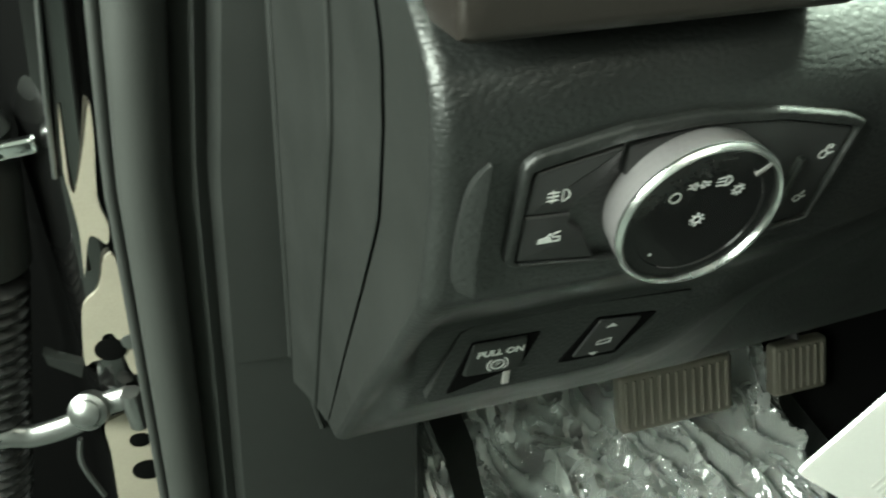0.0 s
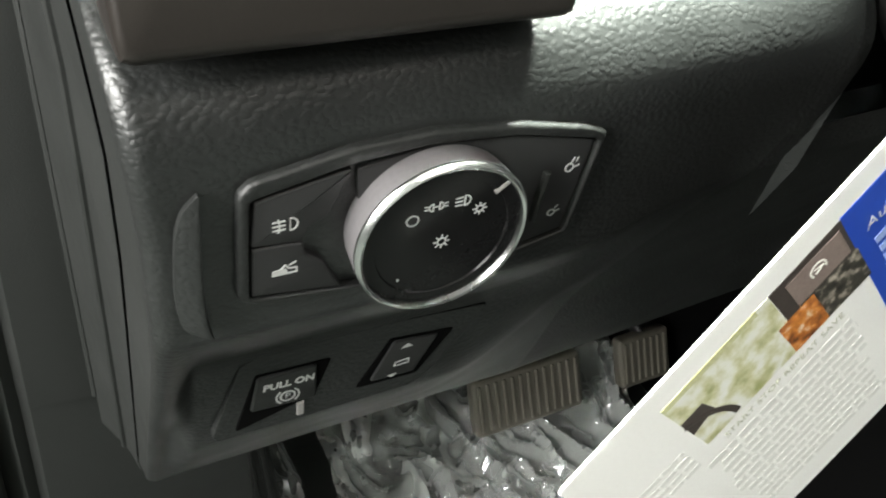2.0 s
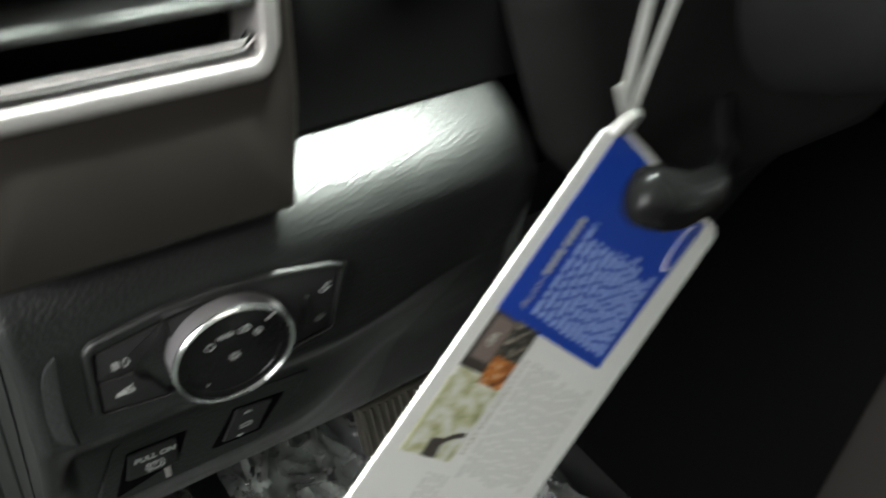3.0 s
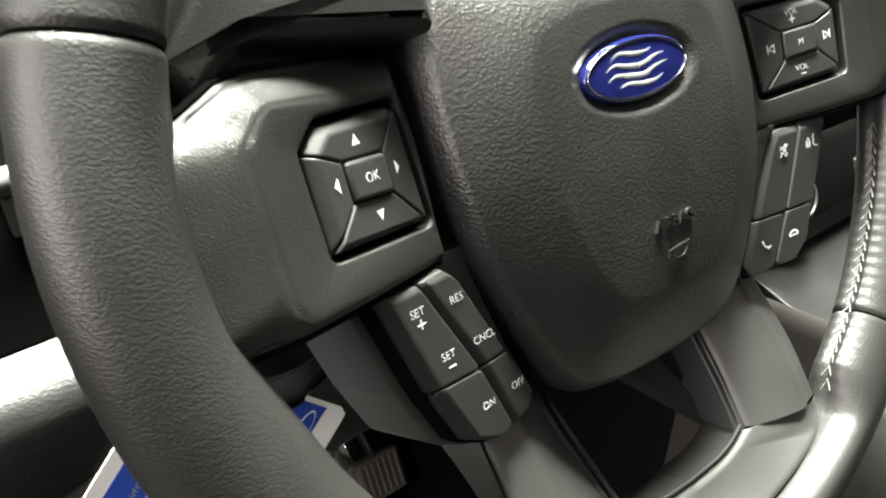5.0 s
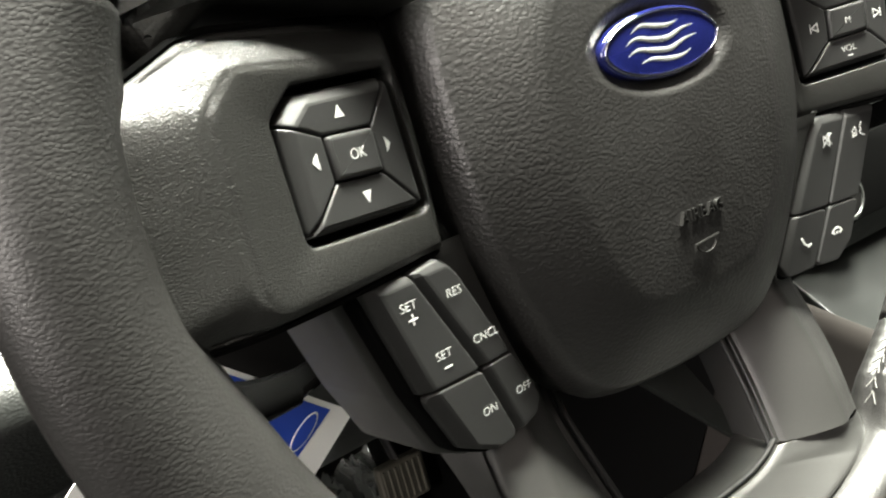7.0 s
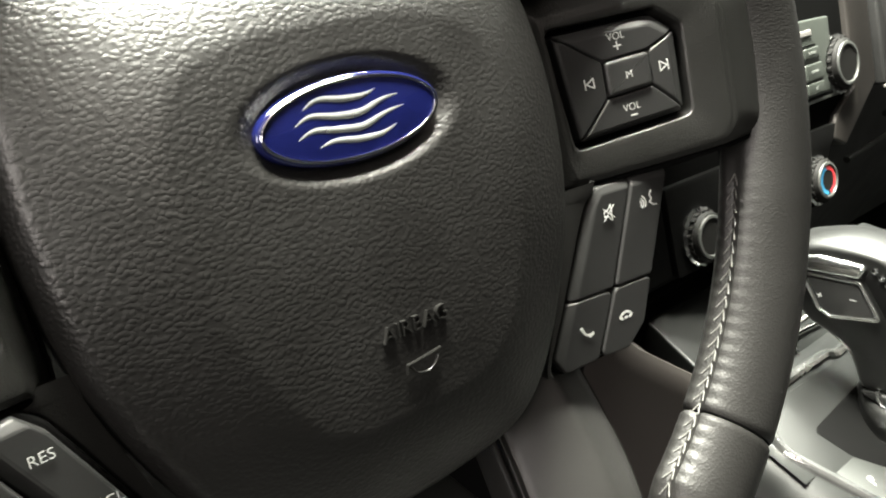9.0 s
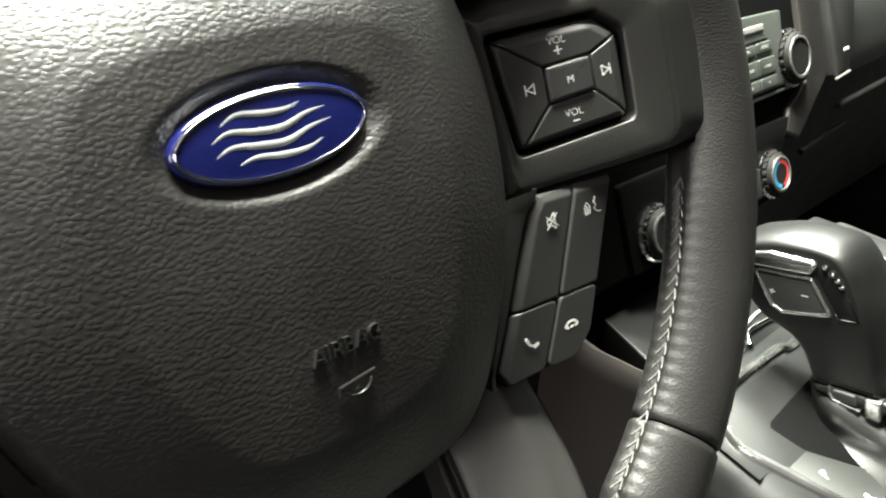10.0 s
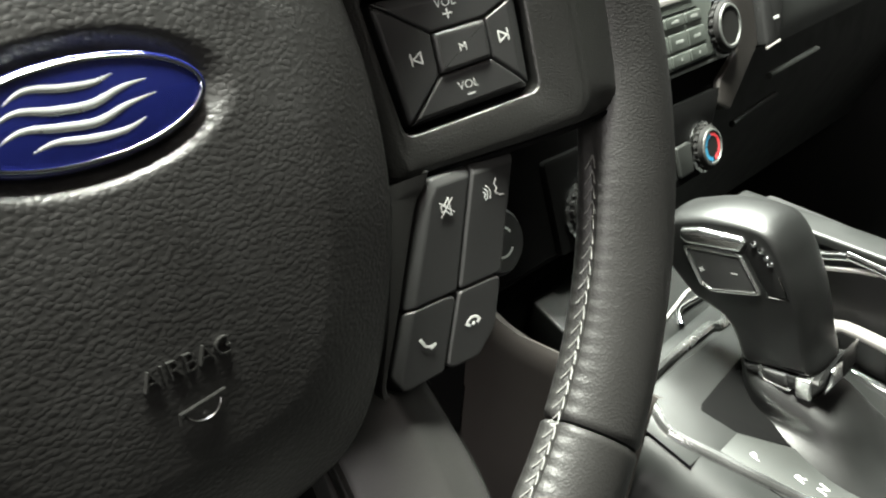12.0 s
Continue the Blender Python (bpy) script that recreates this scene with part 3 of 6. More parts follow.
    part("pad_housing", slab(inset(hs, -0.0014), -0.02, -0.0042, 0.001, m, 3, taper=0.0004), gap_shade_black, wheel, "black gap under the keys")
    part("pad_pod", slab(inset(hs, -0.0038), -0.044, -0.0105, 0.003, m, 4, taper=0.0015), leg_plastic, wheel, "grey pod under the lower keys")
    SUR = [p for p in spline([(-34, -30.4, -18.9), (-34, -34.5, -21.6), (-34.5, -39.5, -26.3), (-43.5, -67.6, -39.9), (-50.5, -84.8, -48.6), (-50.5, -90, -48.0), (-49.5, -94, -45.5)], 4)]
    rings, top = [], -0.0004 if side > 0 else -0.007
    SUR = SUR[:-5] if side > 0 else SUR
    for a, y, b in SUR:
        rings.append([(side * x / 1000, (y + 40) / 1000, z) for x, z in ((a, -0.045), (a, top), (b - 1.0, top), (b - 0.5, top - 0.0002), (b - 0.15, top - 0.0007), (b, top - 0.0016), (b, -0.03))])
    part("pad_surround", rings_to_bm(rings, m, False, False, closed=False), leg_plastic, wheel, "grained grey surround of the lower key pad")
    H = 0.0
    keys = {}
    top_cut = (T_out, T_in, 3.2, 1.6)
    if side < 0:
        cuts = {"set": [(T_out, M_out, 5.0, 2.2), top_cut], "res": [(T_mid, M_mid, 4.0, 1.8), top_cut, (T_in2, M_in, 1.2, 0.6)], "on": [(M_out, B_out, 5.0, 2.2), (B_out, B_out2, 2.0, 1.0)], "off": [(M_mid, B_mid, 4.0, 1.8), (M_in, B_in2, 1.2, 0.6)]}
    else:
        cuts = {"set": [(T_out, M_out, 1.2, 0.6), top_cut, (T_mid, M_mid, 1.0, 0.5)], "res": [(T_in2, M_in, 3.6, 1.8), top_cut, (T_in, T_in2, 3.0, 1.6)], "on": [(M_out, B_out, 1.2, 0.6)], "off": [(M_in, B_in2, 3.6, 1.8)]}
    for nm, pts in (("set", [T_out, T_mid, M_mid, M_out]), ("res", [T_mid, T_in, T_in2, M_in, M_mid]), ("on", [M_out, M_mid, B_mid, B_out2, B_out]), ("off", [M_mid, M_in, B_in2, B_in, B_mid])):
        high = 0.0 if nm in ("set", "on") else -0.0004
        q = inset(ccw(rounded(mir(o(pts), side), 0.0016 if nm in ("set", "res") else 0.003, 4)), 0.00022)
        middle = sum((Vector(p) for p in mir(o(pts), side)), Vector((0, 0))) / len(pts)
        rows = [(*mir(o((p, r)), side), w / 1000, drop / 1000) for p, r, w, drop in cuts[nm]]
        keys[nm] = part("button", chamfer(slab(q, -0.008, high, 0.0008, None, 3, taper=0.0003), rows, middle, m), plastic_key, wheel, "smooth dark grey key", angle=12)
    if side < 0:
        for nm, txt, x, y in (("set", "SET", 4.6, -41.6), ("set", "SET", 12.8, -58.4), ("res", "RES", 20.6, -42.9), ("res", "CNCL", 28.8, -58.8), ("on", "ON", 25.0, -80.5), ("off", "OFF", 39.4, -79.8)):
            part("word", word(keys[nm], m, H, txt, 2.8, x, y + 40), white_print, keys[nm], "white letters " + txt)
        mark(keys["set"], m, H, [[(3.9, -5.4), (6.7, -5.4)], [(5.3, -6.8), (5.3, -4.0)]], label="white plus sign")
        mark(keys["set"], m, H, [[(12.2, -22.2), (14.8, -22.2)]], label="white minus sign")
    else:
        p = lambda l, dx=0, dy=0: [[(x + dx, y + 40 + dy) for x, y in q] for q in l]
        mark(keys["res"], m, H, p([[(-18.9, -41.4), (-17.6, -41.4), (-15.8, -39.6), (-15.8, -45), (-17.6, -43.2), (-18.9, -43.2), (-18.9, -41.4)], [(-19.4, -44.6), (-14.4, -40)], [(-19.0, -40.4), (-14.6, -44.4)]], 0.7, 0.1), 0.0003, "mute sign")
        mark(keys["set"], m, H, p([arc(-3.3, -41.6, 1.0, -60, 60, 5), arc(-3.3, -41.6, 2.0, -60, 60, 5), arc(-3.3, -41.6, 3.0, -55, 55, 5)[1:], [(2.6, -38.2), (1.6, -39.6), (2.4, -41), (1.4, -42), (3.0, -43.4), (4.4, -43.6)]], 0.4, -1.4), 0.0003, "voice sign")
        mark(keys["off"], m, H, p([arc(-34.4, -71.4, 3.0, 185, 275, 7)], 2.6, -5.6), 0.00075, "handset sign")
        mark(keys["off"], m, H, p([[(-37.7, -71.2), (-37.0, -72.6)], [(-34.8, -74.9), (-33.2, -74.3)]], 2.6, -5.6), 0.001, "handset ends")
        mark(keys["on"], m, H, p([arc(-17.6, -74.2, 2.5, 20, 160, 7, 2.0)], 1.8, -5.4), 0.00075, "handset sign")
        mark(keys["on"], m, H, p([[(-20.2, -73.6), (-19.2, -74.4)], [(-15.0, -73.6), (-16.0, -74.4)], [(-17.9, -74.2), (-17.3, -74.2)]], 1.8, -5.4), 0.0009, "handset ends")

# lower spokes and the bridge at the foot of the wheel
# stations down the leg: inner edge, crest, groove, foot of the outer facet
LEG = [((42, -78, -40), (66, -78, -27), (78.5, -78, -29), (94, -78, -44)), ((43.2, -105, -28), (66, -105, -14), (79.8, -105, -17.3), (86.5, -105, -34)),
       ((40.5, -127, -17), (66, -127, -4.5), (80.5, -127, -9), (82, -127, -27)), ((37, -147, -8), (64, -147, 2), (79, -148, -2.5), (79, -149, -20))]


def leg(side):
    ins, top, cut, out = (spline([Vector(row[k]) / 1000 for row in LEG], 6) for k in range(4))
    rings = []
    for a, c, g, o in zip(ins, top, cut, out):
        row = [a + Vector((0, 0, -0.022)), a + Vector((0, 0, -0.0035)), a + Vector((0.0006, 0, -0.0022)), a + Vector((0.0026, 0, -0.0024))]
        a = a + Vector((0.0034, 0, 0.0002))
        row += [a + Vector((-0.0004, 0, -0.0018)), a + Vector((0.0002, 0, -0.0008)), a + Vector((0.0012, 0, 0.0002))]
        row += [a.lerp(c, t) + Vector((0, 0, h)) for t, h in ((0.3, 0.0012), (0.62, 0.0018), (0.86, 0.0014))]
        row += [c + Vector((-0.001, 0, 0.0003)), c + Vector((0.0012, 0, 0.0001))]
        row += [c.lerp(g, t) for t in (0.35, 0.7, 0.92)] + [g + Vector((0.0002, 0, -0.0012)), g + Vector((0.0006, 0, -0.0045))]
        row += [g + Vector((0.0016, 0, -0.0022)), g.lerp(o, 0.3) + Vector((0.0008, 0, -0.0003)), g.lerp(o, 0.7), o, o + Vector((-0.004, 0, -0.01))]
        rings.append([Vector((side * q.x, q.y, q.z)) for q in row])
    return rings_to_bm(rings, UVN, False, False, closed=False)


for side in (-1, 1):
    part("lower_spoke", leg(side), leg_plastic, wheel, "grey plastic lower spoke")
    part("spoke_lip", tube([(side * a[0] / 1000 - side * 0.0022, a[1] / 1000, a[2] / 1000 - 0.003) for a, *_ in LEG], 0.0012, 8, UVN), plastic_black, wheel, "dark lip along the opening")


# the bridge runs on from the feet of both lower spokes and stops at a groove before the rim
BRIDGE_IN = [(37, -147, -8), (28, -149.6, -6.6), (17.6, -151.5, -6), (0, -152.5, -6)]
BRIDGE_OUT = [(79, -148, -2.5), (78, -152.5, 0.5), (73, -156.5, 4), (64, -159.5, 6.5), (51, -163, 7.8), (28.7, -167.6, 8.4), (0, -170, 8.4)]


def both_sides(row, n):
    half = spline([Vector(p) / 1000 for p in row], n)
    return half + [Vector((-p.x, p.y, p.z)) for p in half[-2::-1]]


def bridge():
    outer = both_sides(BRIDGE_OUT, 8)
    inner = both_sides(BRIDGE_IN, 16)
    k = len(outer)

    def f(s, t):
        i = round(s * (k - 1))
        p = inner[i].lerp(outer[i], t)
        side = abs(2 * s - 1)
        p.z += 0.0065 * math.sin(math.pi * t ** 1.55) * max(0.0, side - 0.55) / 0.45 - 0.0012 * math.sin(math.pi * t)
        p.z -= 0.0012 * max(0.0, (t - 0.9) / 0.1) ** 2 + 0.001 * max(0.0, (0.08 - t) / 0.08) ** 2
        return p
    bm = grid(f, k, 22, UVN)
    grid(lambda s, t: f(s, 0) + Vector((0, 0, -0.02 * t)), k, 2, UVN, bm)
    grid(lambda s, t: f(s, 1) + Vector((0, -0.0008 * t, -0.012 * t)), k, 3, UVN, bm)
    return bm


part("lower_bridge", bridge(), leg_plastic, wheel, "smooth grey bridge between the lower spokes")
part("bridge_lip", tube([p + Vector((0, 0.0016, -0.0028)) for p in both_sides(BRIDGE_IN, 10)], 0.0011, 8, UVN), plastic_black, wheel, "dark lip along the foot of the opening")
part("hub_back", lathe([(0.03, -0.1), (0.06, -0.085), (0.068, -0.06), (0.07, -0.03)], UVN @ Matrix.Translation((0, -0.03, 0)), 40), gap_shade_black, wheel, "black hub behind the cover")
wedge = [(1.6, -112.4), (3, -109), (22, -110), (25, -113.5), (56.5, -163), (55, -164)]
part("hub_web", slab([(x / 1000, y / 1000) for x, y in wedge], -0.041, -0.035, 0.001, UVN, 2), plastic_trim, wheel, "grey web seen through the opening")
top_bar = [(-75, 33.5), (-132, 40), (-149, 27), (-160, 38), (-140, 60), (-76, 56)]
for side in (-1, 1):
    part("spoke_cap", slab(rounded([(-side * x / 1000, y / 1000) for x, y in top_bar], 0.004, 4), -0.035, 0.006, 0.006, UVN, 8), leather_rim, wheel, "leather strip above the spoke")

# ---- shell of the cab ----
def plain(name, x0, x1, y0, y1, z0, z1, mat, label, kind="structure"):
    bm = bmesh.new()
    bmesh.ops.create_cube(bm, size=1, matrix=Matrix.LocRotScale(((x0 + x1) / 2, (y0 + y1) / 2, (z0 + z1) / 2), None, (x1 - x0, y1 - y0, z1 - z0)))
    return solo(name, bm, mat, label, name.rstrip("_0123456789").replace("_", " "), kind)


plain("floor", -0.44, 1.3, -1.3, 0.62, -0.18, -0.12, carpet, "dark carpeted cab floor")
plain("wall_front", -0.44, 1.3, 0.62, 0.68, -0.18, 0.72, carpet, "dark carpeted bulkhead behind the pedals")
# unseen closing wall; its dark cloth cuts the light bounced into the cab
plain("wall_back", -0.5, 1.3, -1.36, -1.3, -0.18, 1.3, rear_cloth, "plain unseen rear cab wall, kept dark to cut bounced light")
# runs up to the roof in place of a window, to shut out side light
plain("wall_right", 1.3, 1.36, -1.36, 0.68, -0.18, 1.3, plastic_black, "plain dark passenger side wall, closed over the window to block light")
plain("ceiling", -0.5, 1.36, -1.36, 0.02, 1.3, 1.36, headliner, "pale cloth headliner")
# slab added to block lamp light falling into the footwell
plain("dash_top", -0.40, 1.3, 0.228, 0.66, 0.715, 0.735, plastic_black, "added dash top slab that keeps lamp light out of the footwell")
# added to block the door lamp; also closes the gap on the left
plain("wall_left", -0.44, -0.41, 0.36, 0.68, -0.18, 0.72, carpet, "added dark footwell side wall that blocks the door light")
plain("fender_wall", -1.2, -0.425, 0.5, 0.54, -0.6, 0.9, gap_shade_black, "black body panel behind the hinge")
# floor colour kept near-black so that it bounces no light into the cab
plain("ground", -40, 40, -40, 40, -0.62, -0.6, carpet, "near-black hall floor below the truck, kept dark to cut bounced light")

# ---- driver's side dash: profile in (y, z), swept along x ----
DASH = [(0.205, 0.556), (0.165, 0.549), (0.142, 0.5395), (0.131, 0.533), (0.1258, 0.525), (0.1245, 0.5165), (0.1258, 0.507), (0.1267, 0.497), (0.128, 0.478), (0.131, 0.468), (0.158, 0.437), (0.1665, 0.425), (0.1705, 0.405), (0.175, 0.385), (0.185, 0.366), (0.236, 0.293), (0.2445, 0.285), (0.252, 0.287), (0.3, 0.36)]
prof = [p.to_2d() for p in spline([(y, z, 0) for y, z in DASH], 5)]


SMOOTH = DASH[:9] + [(0.131, 0.468), (0.1475, 0.44), (0.1545, 0.4285), (0.166, 0.41), (0.1805, 0.3865), (0.193, 0.366), (0.236, 0.293)] + DASH[-3:]
prof_edge = [p.to_2d() for p in spline([(y, z, 0) for y, z in SMOOTH], 5)]


def dash_edge(z):
    return -0.3165 - 0.00008 / max(0.004, 0.58 - z) - max(0, 0.5 - z) * 0.065


def face_row(x):
    """Beyond the switch plate the face sweeps forward and the crease over the knee panel dies out."""
    w = max(0.0, min(1.0, (x + 0.224) / 0.079))
    w = w * w * (3 - 2 * w)
    row = []
    for a, b in zip(prof, prof_edge):
        q = a.lerp(b, w)
        h = max(0.0, min(1.0, (0.524 - q.y) / 0.07)) * max(0.0, min(1.0, (q.y - 0.28) / 0.1))
        row.append((x, q.x + 0.016 * w * h * h * (3 - 2 * h), q.y))
    return row


def dash_panel():
    rings = []
    R = 0.0045
    for i in range(8):
        a = math.pi / 2 * i / 7
        rings.append([(dash_edge(z) + R * (1 - math.cos(a)), y + R * (1 - math.sin(a)), z) for y, z in prof_edge])
    for k in range(1, 22):
        w = min(1.0, k / 12)
        w = w * w * (3 - 2 * w)
        row = []
        for q in (a.lerp(b, w) for a, b in zip(prof_edge, prof)):
            x = dash_edge(q.y) + R + 0.0007 * k
            row.append((x, q.x, q.y))
        rings.append(row)
    for x in [-0.293 + 0.0045 * k for k in range(1, 33)] + [-0.145]:
        rings.append(face_row(x))
    return rings_to_bm(rings, None, False, False, closed=False)


dash = thing("dash_lower_panel", "dark grey grained lower dash panel beside the steering column", "dashboard panel")
part("padded_panel", dash_panel(), plastic_pad, dash, "dark padded panel with leather grain")
# the knee panel goes on under the column, with no ledge
knee = [(q[1], q[2]) for q in face_row(-0.145) if q[2] < 0.492]
part("knee_panel", rings_to_bm([[(x, y + 0.002 * k, z) for y, z in knee] for k, x in ((0, -0.147), (0.8, -0.12), (2, -0.06), (4, 0.02), (6, 0.12), (8, 0.2))], None, False, False, closed=False), plastic_dash, dash, "dark knee panel under the column")
# cut end of the ledge and the dark wall beside the column
end = [(q[1], q[2]) for q in face_row(-0.145) if q[2] > 0.486]
bm = bmesh.new()
rings_to_bm([[(-0.145, y, z) for y, z in end], [(-0.139, y + 0.001, z - 0.002) for y, z in end], [(-0.1345, y + 0.006, z - 0.012) for y, z in end], [(-0.132, y + 0.012, z - 0.04) for y, z in end]], None, False, False, bm, closed=False)
part("ledge_end", bm, plastic_pad, dash, "rounded end of the padded ledge")


def pillar_line(z):
    """x of the ridge where the dash end meets the door pillar."""
    return -0.3375 + 0.06 * (z - 0.405)


def end_point(s, y, z, gap):
    x0 = dash_edge(z) + gap
    return Vector((x0 + (pillar_line(z) - x0) * s ** 1.4, y + 0.0045 + (0.2885 - y - 0.0045) * s, z))


def end_side(a, b, gap):
    low = [q for q in prof_edge if q.x < 0.26]
    return grid(lambda s, t: end_point(a + (b - a) * s, *low[int(t * (len(low) - 1))], gap), 8, 70)


part("end_cap", end_side(0.0, 0.2, 0.0), plastic_trim, dash, "grey end cap of the dash")
part("side_trim", end_side(0.208, 1.0, -0.0006), plastic_trim, dash, "grey trim beyond a thin gap")
ridge = [end_point(0.5, *q, -0.0008) for q in prof_edge[3:-12:3] if q.x < 0.25]
part("trim_ridge", tube(ridge, 0.0017, 8), plastic_trim, dash, "thin moulded ridge on the side trim")
# ---- headlight switch ----
SW = axes((-0.2595, 0.1257, 0.4955), (1, 0.0, 0), (0, -0.08, 1))
switch = thing("headlight_switch", "black rotary headlight switch with chrome ring on a dark plate", "light switch", SW)
mm = lambda pts: [(x / 1000, y / 1000) for x, y in pts]
PLATE = [(-40.5, 15.5), (-38, 18.0), (-19, 21.8), (-2, 22.6), (18, 20.6), (34, 17.2), (40.6, 14.6), (37.0, -13.5), (34, -15.8), (22, -17.6), (0, -17.6), (-40, -12.6), (-42.3, -10.4)]
part("plate", frame_slab(rounded(mm(PLATE), 0.002, 4), rounded(mm([(-38.4, 14.2), (-18, 18.6), (-2, 19.6), (18, 18.0), (38.6, 13.2), (35.2, -12.6), (22, -15.2), (0, -16.6), (-39.8, -11.2)]), 0.0012, 3), (0, 0), -0.004, 0.0016, 0.0012, None, 200, -0.001), plastic_dash, switch, "dark grey plate frame")
part("plate_floor", slab(rounded(mm(PLATE), 0.002, 4), -0.006, -0.0012, 0.0004, None, 2), plastic_black, switch, "black recess in the plate")
part("face_plate", slab(rounded(mm([(-17.6, 16.4), (-2, 19), (18, 17.4), (37.9, 12.7), (34.7, -12.2), (22, -14.7), (0, -16.1), (-15, -14.6)]), 0.001, 3), -0.005, 0.0006, 0.0004, None, 2), plastic_key, switch)
fog = part("button", slab(rounded(mm([(-37.6, 13.4), (-18.3, 17.2), (-23.6, 6.6), (-27, 5.0), (-28.4, 1.6), (-38.8, 2.4)]), 0.0006, 3), -0.004, 0.0012, 0.0006, None, 3), plastic_key, switch, "fog lamp push button")
load = part("button", slab(rounded(mm([(-38.8, 2.0), (-28.4, 1.2), (-28, -2), (-24.5, -4.9), (-20, -13.6), (-39.4, -10.8)]), 0.0006, 3), -0.004, 0.0012, 0.0006, None, 3), plastic_key, switch, "cargo lamp push button")
dimmer = part("dimmer_wheel", slab(rounded(mm([(25.8, 6.5), (27.4, 6.8), (26.2, -7.5), (24.6, -7)]), 0.0004, 2), -0.002, 0.0022, 0.0006, None, 2), plastic_trim, switch, "thin dimmer thumb wheel")
IC = Matrix.Translation((0, 0, 0.00122))


def crescent():
    """A raised crescent in place of a bright scoop beside the plate: its face turns to the door to catch light, its
    back drops to the dash.
    """
    left = spline([(-47.2, 17, 0), (-50, 13.9, 0), (-51.8, 9.1, 0), (-53, 1, 0), (-53.8, -7.9, 0), (-53.4, -14.5, 0), (-52.0, -17.4, 0)], 4)
    right = spline([(-47.0, 16.8, 0), (-47.5, 10.7, 0), (-48, 3.9, 0), (-48.5, -3.3, 0), (-48.6, -10.4, 0), (-48.3, -15.5, 0), (-47.7, -18.7, 0)], 4)
    k = len(left)
    rings = []
    for i, (a, b) in enumerate(zip(left, right)):
        a, b = a / 1000, b / 1000
        w = 0.8 * (b.x - a.x)
        row = [(*a.to_2d(), -0.003)]
        row += [(*a.lerp(b, t).to_2d(), w * h + 0.0008) for t, h in ((0.0, 0.0), (0.2, 0.16), (0.45, 0.34), (0.7, 0.5), (0.86, 0.58), (0.95, 0.56), (1.0, 0.42))]
        rings.append(row + [(*b.to_2d(), -0.003)])
    return rings_to_bm(rings, None, True, True, closed=False)


part("crescent_wing", crescent(), plastic_pad, switch, "raised crescent wedge in place of a bright scoop beside the plate")


def icon(parent, lines, w, label, m, mat=white_print, fills=(), k=1.0, c=(0, 0)):
    lines = [[(c[0] + (x - c[0]) * k, c[1] + (y - c[1]) * k) for x, y in l] for l in lines]
    fills = [[(c[0] + (x - c[0]) * k, c[1] + (y - c[1]) * k) for x, y in l] for l in fills]
    bm = strokes([[(x / 1000, y / 1000) for x, y in l] for l in lines], w / 1000, m)
    for f in fills:
        slab([(x / 1000, y / 1000) for x, y in f], 0, 0.0001, 0.00002, m, 1, bm)
    return part("symbol", bm, mat, parent, label)


def beam(cx, cy, s):
    return [arc(cx + 0.2 * s, cy, 1.9 * s, -90, 90, 8) + [(cx + 0.2 * s, cy - 1.9 * s)]] + [[(cx + 0.2 * s, cy + 1.9 * s), (cx + 0.2 * s, cy - 1.9 * s)]]


FX, FY = -31.8, 6.8
icon(fog, beam(FX + 0.8, FY, 1) + [[(FX - 3.2, FY + 1.3), (FX - 0.3, FY + 1.3)], [(FX - 3.2, FY), (FX - 0.3, FY)], [(FX - 3.2, FY - 1.3), (FX - 0.3, FY - 1.3)], [(FX - 1.9, FY + 2.0), (FX - 1.5, FY), (FX - 1.9, FY - 2.0)]], 0.36, "white fog lamp sign", IC, k=0.8, c=(FX, FY))
CX, CY = -32.4, -5.0
icon(load, [[(CX - 3.4, CY - 1.4), (CX + 3.4, CY - 1.4), (CX + 3.4, CY + 0.2), (CX + 1.2, CY + 0.4), (CX + 0.2, CY + 1.8), (CX - 1.2, CY + 0.3), (CX - 3.2, CY), (CX - 3.4, CY - 1.4)], [(CX + 1.4, CY + 1.6), (CX + 3.2, CY + 2.4)]], 0.42, "white pickup sign", IC, k=0.72, c=(CX, CY), fills=[[(CX - 3.2, CY - 1.2), (CX + 1, CY - 1.2), (CX + 0.4, CY + 0.6), (CX - 3, CY)]])
icon(switch.children[2], [[(32.6, 7.2), (33.6, 9.6)], arc(32.4, 5.8, 1.5, 0, 360, 10), [(34.6, 8), (35, 9.4)], [(34.4, 5.8), (36, 6.4)]], 0.36, "dimmer brighter sign", Matrix.Translation((0, 0, 0.0007)), dim_print, k=0.7, c=(33.4, 6.6))
icon(switch.children[2], [arc(30.6, -6.6, 1.2, 0, 360, 10), [(31.6, -5), (32.4, -4)], [(32, -6.4), (33.4, -6)]], 0.34, "dimmer lower sign", Matrix.Translation((0, 0, 0.0007)), dim_print, k=0.75, c=(31.4, -6))

KN = Matrix.Translation((-0.0005, -0.0005, 0))
knob = part("knob", lathe([(0.0186, -0.005), (0.0187, -0.002), (0.0193, 0.004), (0.0195, 0.0066)], KN, 72, cap1=False), pewter, switch, "satin pewter knob side")
part("chrome_ring", lathe([(0.0194, 0.0064), (0.0196, 0.0073), (0.0191, 0.0082), (0.0187, 0.0085), (0.0182, 0.0082), (0.018, 0.0075), (0.0179, 0.0062)], KN, 72, cap0=False, cap1=False), satin_chrome, knob, "chrome ring")
part("knob_face", lathe([(0.0181, 0.0062), (0.018, 0.0071), (0.0152, 0.0071), (0.015, 0.0067), (0.0001, 0.0067)], KN, 72), gloss_black, knob, "gloss black knob face")
TOPK = Matrix.Translation((0, 0, 0.0068))


